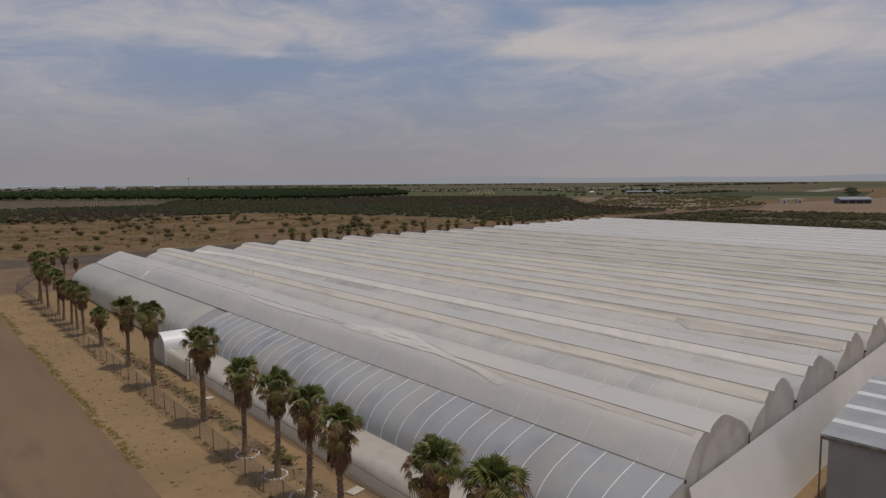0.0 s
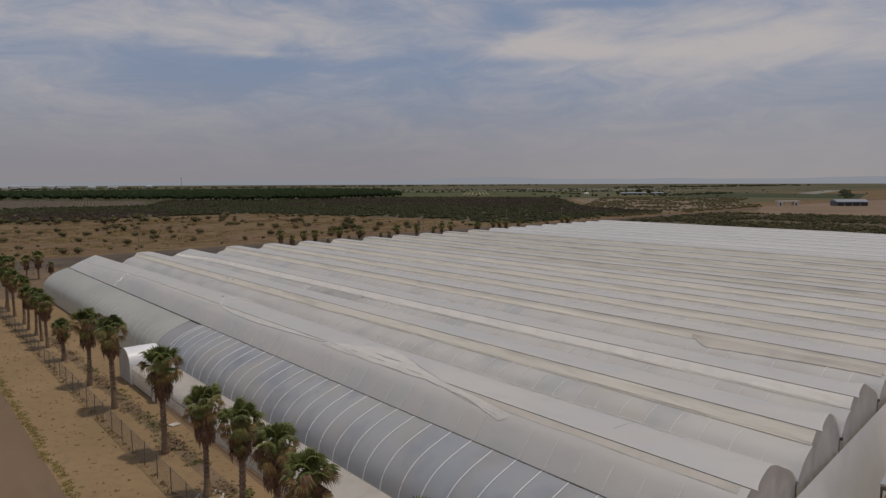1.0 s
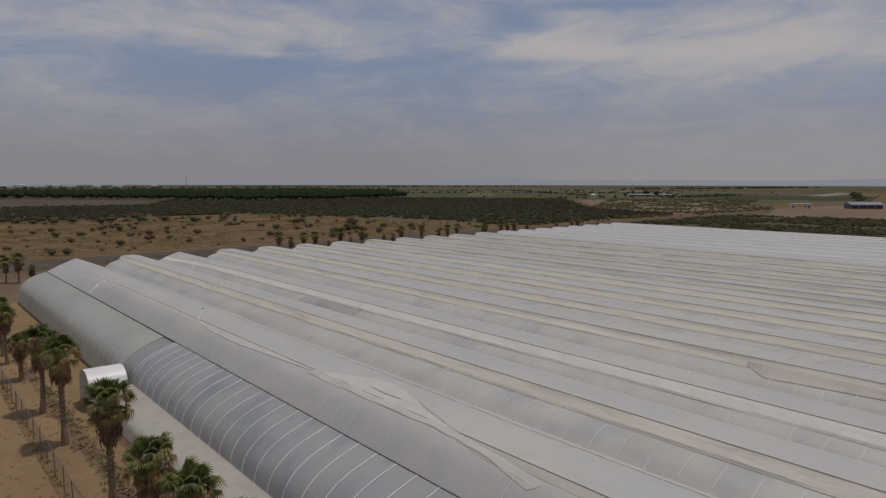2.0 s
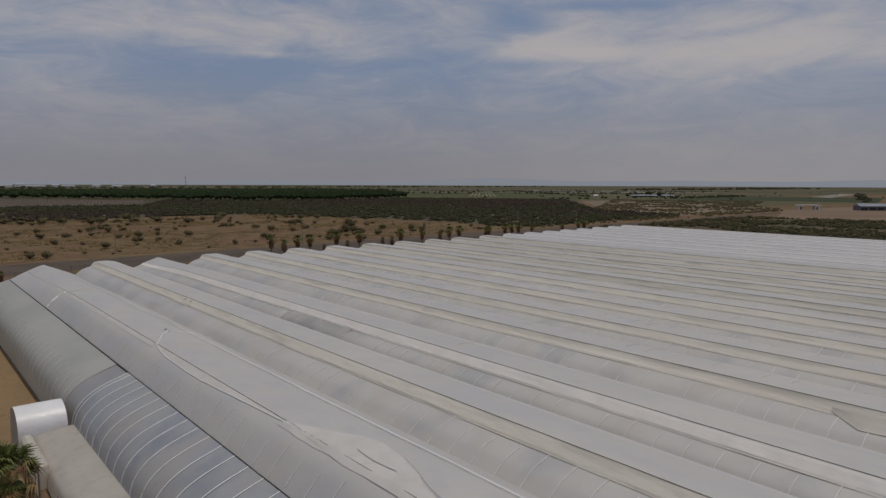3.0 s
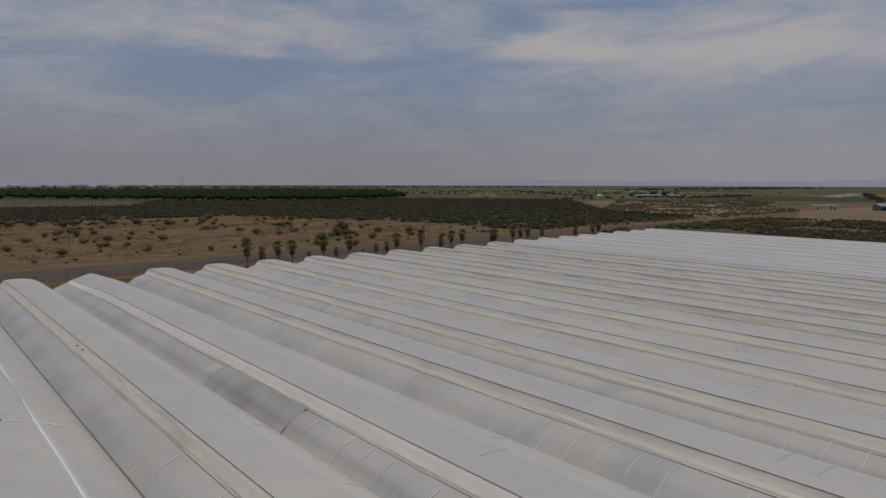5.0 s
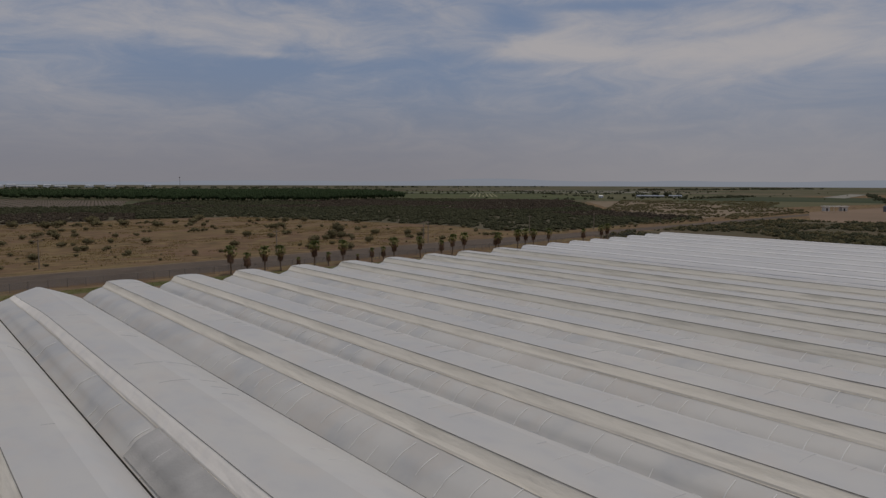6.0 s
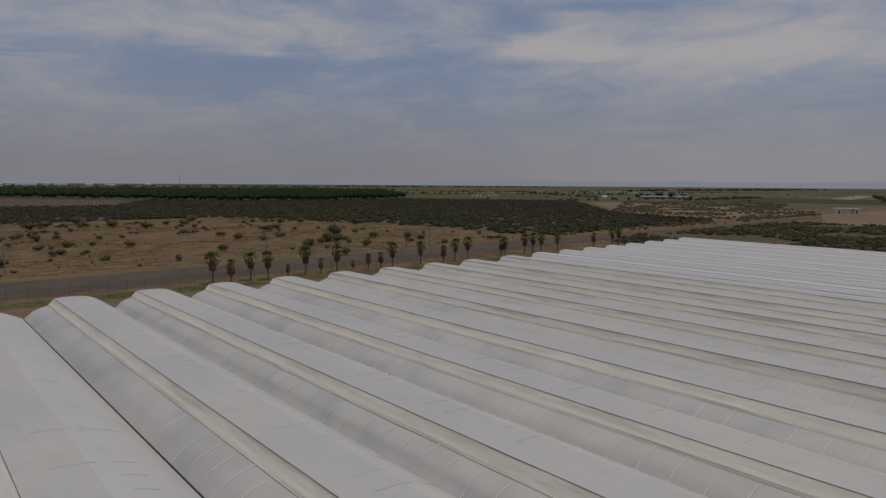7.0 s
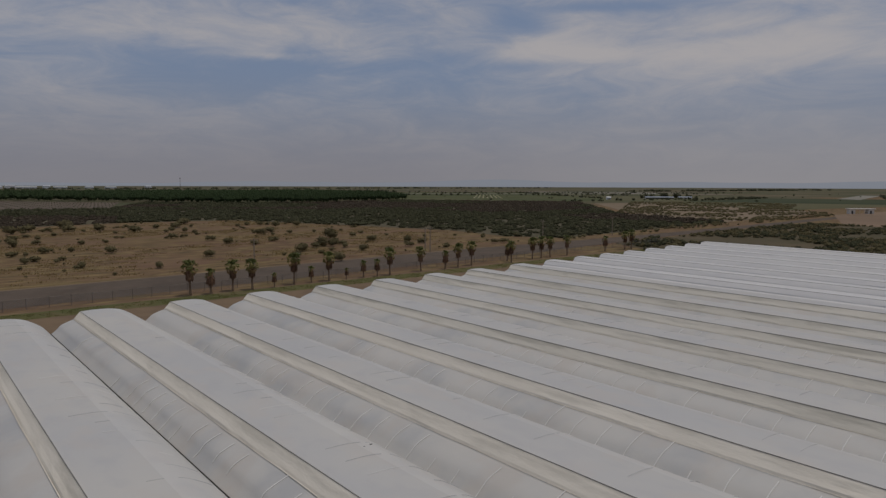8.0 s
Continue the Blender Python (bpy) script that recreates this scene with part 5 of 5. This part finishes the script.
v, f = tufts(pts, 0.14, 0.35, 12)
stuff("yard_grass", v, f, M_grass, "thin green grass growing between palms and greenhouse", "grass")
pts = [(rng.uniform(6, 200), rng.uniform(133.6, 138.2), rng.uniform(0.6, 1.4)) for _ in range(1500)]
v, f = tufts(pts, 0.12, 0.5, 9)
stuff("verge_grass", v, f, M_grass, "patchy green grass inside the far fence", "grass")
v, f = leaf_cloud([(-11.6, 10.8, 0, 0.7, 1.0), (-11.5, 10.1, 0, 0.5, 0.7)], 320, 0.1)
b = place("shrub", mesh_of("shrub", v, f, M_grass))
tagged(b, "low green shrub growing beside a palm", "shrub")
pts = []
for _ in range(900):
    y = rng.uniform(-10, 66)
    if noise.noise((3.0, y * 0.16, 1.0)) > -0.1:
        pts.append((-11.75 + rng.gauss(0, 0.28), y, rng.uniform(0.3, 0.9)))
v, f = tufts(pts, 0.1, 0.4, 10)
stuff("palm_strip_weeds", v, f, M_grass, "patchy weeds in a strip beside the palms", "weeds")
flat("weedy_strip", [(-12.25, -12), (-11.3, -12), (-11.2, 20), (-11.35, 45), (-11.5, 70), (-12.2, 70), (-12.35, 40), (-12.15, 15)], 0.012, M_stripsoil, "darker strip of soil and leaf dust beside the palms", "ground")
# dead frond litter by the palm bases
v, f = [], []
for y0 in (13.8, 22.3, 23.3, 32.8, 40.8, 43.5, 52.6, 56.0, 61.5):
    for _ in range(60):
        x, y = -11.9 + rng.gauss(0, 0.5), y0 + rng.gauss(0, 0.7)
        a, l, z = rng.uniform(0, 6.28), rng.uniform(0.15, 0.45), rng.uniform(0.02, 0.2)
        k = len(v)
        v += [(x, y, z), (x + l * math.cos(a), y + l * math.sin(a), z + rng.uniform(-.02, .15)), (x + l * math.cos(a + 0.5), y + l * math.sin(a + 0.5), z)]
        f.append((k, k + 1, k + 2))
stuff("leaf_litter", v, f, M_litter, "dead brown frond litter heaped near palm bases", "litter")
v, f = [], []
for _ in range(420):
    x, y = rng.uniform(-18.7, -10.2), rng.uniform(-5, 100)
    s = rng.uniform(0.03, 0.1)
    k = len(v)
    v += [(x - s, y - s * .6, 0), (x + s, y - s, 0), (x + s * .4, y + s, 0), (x, y, s)]
    f += [(k, k + 1, k + 3), (k + 1, k + 2, k + 3), (k + 2, k, k + 3)]
stuff("pebbles", v, f, M_litter, "dark clods and pebbles on the sandy verge", "pebbles")
# low dirt ridge along the lean-to
v, f = [], []
for j in range(80):
    y = -15 + j * 54 / 79
    w = 0.35 + 0.2 * noise.noise((y * 0.5, 1, 1))
    h = 0.16 + 0.1 * noise.noise((y * 0.7, 5, 1))
    v += [(-9.3, y, 0.0), (-9.5, y, h), (-9.5 - w, y, 0.0)]
for j in range(79):
    a = 3 * j
    f += [(a, a + 1, a + 4, a + 3), (a + 1, a + 2, a + 5, a + 4)]
o = place("soil_bank", mesh_of("soil_bank", v, f, M_litter, True))
tagged(o, "low bank of dark soil against the lean-to film", "soil bank", kind="structure")


# ---- scrub land beyond the cross road ----
BAND = [(-500, 350), (52, 340), (96, 352), (145, 346), (172, 275), (186, 228), (182, 195), (192, 177), (250, 184), (330, 190), (372, 284), (562, 470), (440, 622), (352, 600),
        (266, 600), (200, 675), (135, 528), (55, 530), (-500, 512)]
SCRUB = [(-170, 160), (186, 174), (186, 228), (172, 275), (145, 346), (52, 338), (-170, 345)]
big = [(117.7, 249.5, 2.2), (96.3, 224.7, 1.9), (78.9, 192.9, 1.7), (129.8, 220.2, 3.4), (113.3, 200.1, 2.7), (117, 199.5, 2.1), (102.8, 191.4, 2.3), (98.5, 165.9, 2.0), (117.3, 193.4, 1.4),
       (117.1, 183.4, 1.6), (136, 208, 1.8), (142, 196, 2.0), (63, 178, 1.3), (50, 188, 1.2), (42, 203, 1.4), (55, 226, 1.5), (30, 188, 1.6), (21, 208, 1.3)]
for i, (x, y, r) in enumerate(big):
    v, f = leaf_cloud([(0, 0, 0, r, r * 1.15)], 420, 0.1)
    o = place("desert_bush", mesh_of("desert_bush", v, f, M_scrub), None, pose(x, y, 0))
    tagged(o, "rounded olive desert bush on dry ochre ground", "bush", "desert bushes")
dens = lambda x, y: noise.noise((x * 0.02, y * 0.03, 2.0)) > -0.25 or rng.random() < 0.2
bush = [(x, y, 0, r, r * rng.uniform(0.8, 1.2)) for x, y in scatter(SCRUB, 460, dens) for r in (rng.choice((0.4, 0.5, 0.7, 0.9, 1.2, 1.7)) * (1 + 0.6 * max(0, (y - 230) / 60)),)]
v, f = leaf_cloud(bush, 110, 0.16)
stuff("scattered_scrub", v, f, M_scrub, "scattered olive-brown scrub over dry ground", "scrub")
tuft = [(x, y, rng.uniform(1.5, 3)) for x, y in scatter(SCRUB, 5200, lambda x, y: noise.noise((x * 0.03, y * 0.06, 9.0)) + 0.5 * noise.noise((x * 0.15, y * 0.3, 4.0)) > 0.08)]
v, f = tufts(tuft, 0.12, 0.75, 12)
stuff("dry_grass", v, f, M_bunch, "pale dry bunch grass on the scrub land", "grass")
brown = lambda x, y: noise.noise((x * 0.008, y * 0.012, 4.0)) + (0.35 if x > 300 else -0.1) > 0.12
both = scatter(BAND, 14500)
th = [(x, y, 0, r, r * rng.uniform(0.45, 0.62)) for x, y in both if not brown(x, y) for r in (rng.uniform(1.3, 2.9),)]
v, f = leaf_cloud(th, 26, 0.26)
stuff("mesquite_thicket", v, f, M_mesquite, "dense dark green mesquite thicket", "thicket")
th = [(x, y, 0, r, r * rng.uniform(0.4, 0.65)) for x, y in both if brown(x, y) for r in (rng.uniform(1.2, 2.5),)]
v, f = leaf_cloud(th, 26, 0.26)
stuff("bare_thicket", v, f, M_brownbush, "dense brown leafless thicket", "thicket")
# sheet added to darken the gaps between bushes, toned like their leaves
flat("thicket_floor", BAND, 0.05, M_darksoil, "dark floor sheet below the thicket, toned like its leaves", "ground")
# right-hand scrub with pale soil between bushes
RIGHT = [(180, 172), (300, 175), (470, 187), (520, 240), (680, 300), (600, 430), (372, 284), (330, 200)]
flat("pale_ground", [(285, 188), (470, 203), (560, 260), (600, 400), (540, 430), (390, 290)], 0.05, M_patchsoil, "pale sandy soil spotted with low scrub", "ground")
bush = [(x, y, 0, r, r) for x, y in scatter(RIGHT, 2300, lambda x, y: noise.noise((x * 0.03, y * 0.045, 6.0)) > -0.12) for r in (rng.uniform(0.5, 1.5),)]
v, f = leaf_cloud(bush, 40, 0.2)
stuff("scattered_scrub", v, f, M_scrub, "olive scrub spread over pale soil", "scrub")
EAST = [(162, -20), (360, 60), (345, 160), (280, 161), (190, 155), (168, 120), (162, 80)]
east = [(x, y, 0, r, r * 0.85) for x, y in scatter(EAST, 4600, lambda x, y: noise.noise((x * 0.02, y * 0.02, 1.0)) > -0.35) for r in (rng.uniform(0.5, 1.5),)]
v, f = leaf_cloud(east[::2], 18, 0.34)
stuff("mesquite_scrub", v, f, M_mesquite, "low dark mesquite scrub beyond the greenhouse", "scrub")
v, f = leaf_cloud(east[1::2], 18, 0.34)
flat("scrub_floor", EAST, 0.05, M_eastsoil, "dull brown soil below the scrub past the greenhouse", "ground")
stuff("scattered_scrub", v, f, M_scrub, "olive scrub beyond the greenhouse", "scrub")

# ---- distance ----
flat("sand_plot", [(352, 148), (458, 190), (800, 180), (800, 40), (335, 90)], 0.06, M_sand, "bare pale sand plot before the barn", "field")
flat("tilled_plot", [(-300, 525), (55, 532), (135, 530), (182, 685), (88, 806), (-300, 815)], 0.06, M_tilled, "bare tilled plot with young tree rows", "field")
flat("green_field", [(455, 618), (562, 470), (690, 520), (1060, 1030), (700, 1200), (520, 800)], 0.05, M_fieldgreen, "flat green crop field", "field")
flat("olive_field", [(562, 470), (680, 420), (930, 440), (1160, 745), (1000, 940), (690, 520)], 0.06, M_fieldolive, "dull olive pasture", "field")
flat("dark_field", [(680, 415), (726, 214), (1000, 290), (930, 437)], 0.08, M_fielddark, "dark green distant orchard block", "field")
flat("pale_strip", [(1056, 1030), (1165, 750), (1400, 830), (1250, 1150)], 0.12, M_palestrip, "pale distant strip of plastic-covered field", "field")
flat("olive_field", [(520, 240), (724, 212), (678, 414), (600, 400)], 0.07, M_fieldolive, "dull olive pasture", "field")
for i in range(7):
    u = i / 6
    a, b = (578 + 29 * u, 643 - 21 * u), (775 + 26 * u, 848 - 18 * u)
    bm = bmesh.new()
    w = 0.75
    vs = [bm.verts.new(q) for q in ((a[0] - w, a[1] + w, 0.06), (a[0] + w, a[1] - w, 0.06), (b[0] + w, b[1] - w, 0.06), (b[0] - w, b[1] + w, 0.06),
                                    (a[0], a[1], 0.5), (b[0], b[1], 0.5))]
    for q in ((0, 1, 4), (1, 2, 5, 4), (2, 3, 5), (3, 0, 4, 5)):
        bm.faces.new([vs[k] for k in q])
    tagged(part("crop_bed", bm, M_stripe), "long pale mulched crop bed in a green field", "crop bed", "mulched beds")
# young trees on the tilled plot
rows = [(x, y, 0, 0.6, 0.9) for y in range(542, 800, 12) for x in range(-60, 180, 8) if inside(x, y, [(-300, 525), (55, 532), (135, 530), (182, 685), (88, 806), (-300, 815)])]
v, f = leaf_cloud(rows, 10, 0.4)
stuff("young_trees", v, f, M_mesquite, "rows of young trees on tilled soil", "trees")
# orchard
ORCH = [(-700, 815), (88, 802), (182, 680), (236, 590), (300, 558), (450, 608), (560, 800), (640, 1150), (-700, 1300)]
tr = []
for j, y in enumerate(range(558, 1300, 10)):
    stepx = 9 if y < 760 else 15
    for x in range(-330, 640, stepx):
        xx, yy = x + rng.uniform(-1, 1), y + rng.uniform(-1, 1)
        if inside(xx, yy, ORCH) and (y < 880 or j % 2 == 0):
            r = rng.uniform(3.6, 4.8) * (1 if y < 760 else 1.5)
            tr.append((xx, yy, 0.4, r, rng.uniform(7.5, 8.8)))
v, f = leaf_cloud(tr, 34, 0.17)
stuff("orchard", v, f, M_orchard, "dense dark green orchard in long rows", "orchard")


def far_building(name, x, y, w, d, h, rot, wall, roof, label, gable=1.2, openings=3):
    b = tagged(empty(name, pose(x, y, 0, 0, 0, rot)), label, "building")
    bm = bmesh.new()
    box(bm, -w / 2, w / 2, -d / 2, d / 2, 0, h)
    body = part("wall", bm, wall, b)
    e = 0.5
    v = [(-w / 2 - e, -d / 2 - e, h), (w / 2 + e, -d / 2 - e, h), (w / 2 + e, d / 2 + e, h), (-w / 2 - e, d / 2 + e, h), (-w / 2 - e, 0, h + gable), (w / 2 + e, 0, h + gable)]
    v = [(a, c, z + 0.02) for a, c, z in v]
    place("roof", mesh_of("roof", v, [(0, 1, 5, 4), (2, 3, 4, 5), (1, 2, 5), (3, 0, 4), (3, 2, 1, 0)], roof), b)
    for i in range(openings):
        cx = -w / 2 + w * (i + 0.5) / openings
        bm = bmesh.new()
        box(bm, cx - w * 0.1, cx + w * 0.1, -d / 2 - 0.06, -d / 2 + 0.02, 0.1, h * 0.72)
        part("opening", bm, M_dark, body, "dark doorway")
    return b


far_building("barn", 511.5, 152, 22, 9, 3.0, -42, M_barnwall, M_barnroof, "long dark barn with a blue-grey metal roof", 1.8, 4)


def open_shelter(x, y, rot):
    """Two small white rooms under one long flat roof, open between them."""
    b = tagged(empty("open_shelter", pose(x, y, 0, 0, 0, rot)), "pale open shelter, two small rooms under a thin flat roof", "building")
    for xa, xb, h in ((-7.6, -4.4, 2.6), (4.0, 7.6, 2.9)):
        bm = bmesh.new()
        box(bm, xa, xb, -1.8, 1.8, 0, h, 0.03)
        room = part("room", bm, M_housewall, b)
        bm = bmesh.new()
        box(bm, xa + 0.9, xa + 2.0, -1.86, -1.78, 0.02, 2.0)
        part("doorway", bm, M_dark, room, "dark doorway")
    for px in (-4.3, -1.4, 1.4, 3.9):
        v, f = tube([(px, -1.7, 0), (px, -1.7, 2.95)], 0.09, 6)
        place("post", mesh_of("post", v, f, M_housewall), b)
    bm = bmesh.new()
    box(bm, -8.2, 8.2, -2.3, 2.3, 2.93, 3.4, 0.03)
    part("roof", bm, M_housewall, b)


open_shelter(490, 186, -40)
far_building("farm_house", 687, 521, 4.5, 4, 2.4, -40, M_farroof, M_farroof, "small white farm house in green fields", 1.0, 2)
far_building("packing_shed", 772, 506, 34, 8, 1.8, -48, M_housewall, M_barnroof, "long low pale packing shed with grey roof among trees", 1.2, 5)
far_building("packing_shed", 802, 488, 16, 8, 1.8, -48, M_housewall, M_barnroof, "low pale packing shed with grey roof among trees", 1.2, 3)
v, f = leaf_cloud([(765 + 7 * i + rng.uniform(-4, 4), 528 - 5 * i + rng.uniform(-5, 5), 0, rng.uniform(3, 5), rng.uniform(5, 8)) for i in range(9)], 40, 0.3)
stuff("farm_trees", v, f, M_mesquite, "dark trees round the far packing sheds", "trees")
for x, w, h in ((120, 40, 7), (160, 70, 6), (215, 30, 8), (262, 46, 6), (300, 24, 9), (345, 60, 5), (392, 18, 8), (440, 36, 5), (520, 22, 6), (575, 30, 5), (700, 16, 7)):
    far_building("warehouse", x, 2330 + (x * 37) % 90, w, 20, h, 0, M_farroof, M_farroof, "far pale warehouse on the edge of a distant town", 1.0, 0)


# poles
def build_pole(x, y, h, label):
    p = tagged(empty("power_pole", pose(x, y, 0)), label, "power pole", "power poles")
    v, f = tube([(0, 0, -0.2), (0, 0, h)], [0.15, 0.10], 7)
    place("mast", mesh_of("mast", v, f, M_wood), p)
    bm = bmesh.new()
    box(bm, -0.9, 0.9, -0.05, 0.05, h - 0.5, h - 0.38)
    arm = part("crossarm", bm, M_wood, p)
    for dx in (-0.75, 0.0, 0.75):
        v, f = tube([(dx, 0, h - 0.38), (dx, 0, h - 0.2)], 0.04, 6)
        place("insulator", mesh_of("insulator", v, f, M_steel), arm)


for x, y, h in ((28.5, 171.5, 6.2), (79, 167.5, 6.2), (127.2, 169.5, 6.6), (128.9, 169.5, 6.6), (176.7, 172.6, 6.8), (215.4, 174.5, 6.6)):
    build_pole(x, y, h, "weathered wooden power pole beside the cross road")
m_ = tagged(empty("radio_mast", pose(679, 2017, 0)), "thin lattice radio mast on the far plain", "radio mast")
v, f = tube([(0, 0, 0), (0, 0, 33)], [0.8, 0.4], 4)
place("mast", mesh_of("mast", v, f, M_steel), m_)
bm = bmesh.new()
box(bm, -1.2, 1.2, -1.2, 1.2, 30, 33, 0.3)
part("antenna", bm, M_steel, m_)

# far tree lines and low hills close the plain
dots = [(x, y, 0, r, r * 0.8) for x, y in scatter([(480, 640), (680, 440), (760, 230), (1300, 300), (1700, 900), (1200, 1700), (700, 1500)], 90) for r in (rng.uniform(1.2, 3.0),)]
for xa, ya, xb, yb, n in ((620, 900, 1000, 640, 70), (690, 525, 1050, 1020, 60), (565, 478, 925, 445, 50), (760, 1180, 1420, 700, 90), (700, 1030, 1240, 650, 70), (690, 418, 925, 440, 60), (730, 225, 1300, 420, 80)):
    dots += [(xa + (xb - xa) * q + rng.gauss(0, 3), ya + (yb - ya) * q + rng.gauss(0, 3), 0, rng.uniform(1.5, 3.5), rng.uniform(1.5, 3.6)) for q in (rng.random() for _ in range(n))]
v, f = leaf_cloud(dots, 16, 0.3)
stuff("far_trees", v, f, M_farleaf, "scattered dark trees among distant fields", "trees")
for x0, y0, x1, y1, d, ma in ((620, 900, 1000, 640, 40, M_fielddark), (700, 1020, 1240, 640, 30, M_palestrip), (760, 1180, 1420, 700, 60, M_fieldgreen), (860, 1350, 1500, 820, 50, M_tilled),
                              (400, 1250, 800, 1250, 60, M_fieldolive), (930, 330, 1300, 420, 40, M_palestrip), (300, 1500, 900, 1600, 80, M_tilled)):
    flat("field", [(x0, y0), (x1, y1), (x1 + d, y1 + d), (x0 + d, y0 + d)], 0.15 + 0.01 * (x0 % 7), ma, "long distant strip of farmland on the plain", "field")
for y, x0, x1, h, n in ((1250, -500, 900, 5, 160), (2100, -200, 2400, 4, 160), (1000, 1500, 2600, 4, 90)):
    rowt = [(x0 + (x1 - x0) * i / n + rng.uniform(-6, 6), y + rng.uniform(-60, 60), 0, rng.uniform(5, 13), h * rng.uniform(0.5, 1.0)) for i in range(n)]
    v, f = leaf_cloud(rowt, 14, 0.35)
    stuff("far_trees", v, f, M_farleaf, "distant dark tree line on the plain", "trees")


def build_hills():
    v, f = [], []
    n = 160
    for i in range(n + 1):
        a = radians(-65 + 150 * i / n)
        for d, k in ((4250, 0), (4600, 1), (4850, 0.3)):
            h = (17 + 14 * min(max(0, i - 88) / 25, 1) + (8 + 16 * (i > 88)) * max(0, noise.noise((i * 0.09, 3, 1)) + 0.2) + 4 * noise.noise((i * 0.35, 1, 1))) * k
            v.append((d * math.sin(a), d * math.cos(a), h))
    for i in range(n):
        for j in range(2):
            q = 3 * i + j
            f.append((q, q + 1, q + 4, q + 3))
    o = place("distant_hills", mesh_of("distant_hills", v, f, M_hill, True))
    tagged(o, "low hazy grey-blue hills on the horizon", "hills", kind="structure")


build_hills()
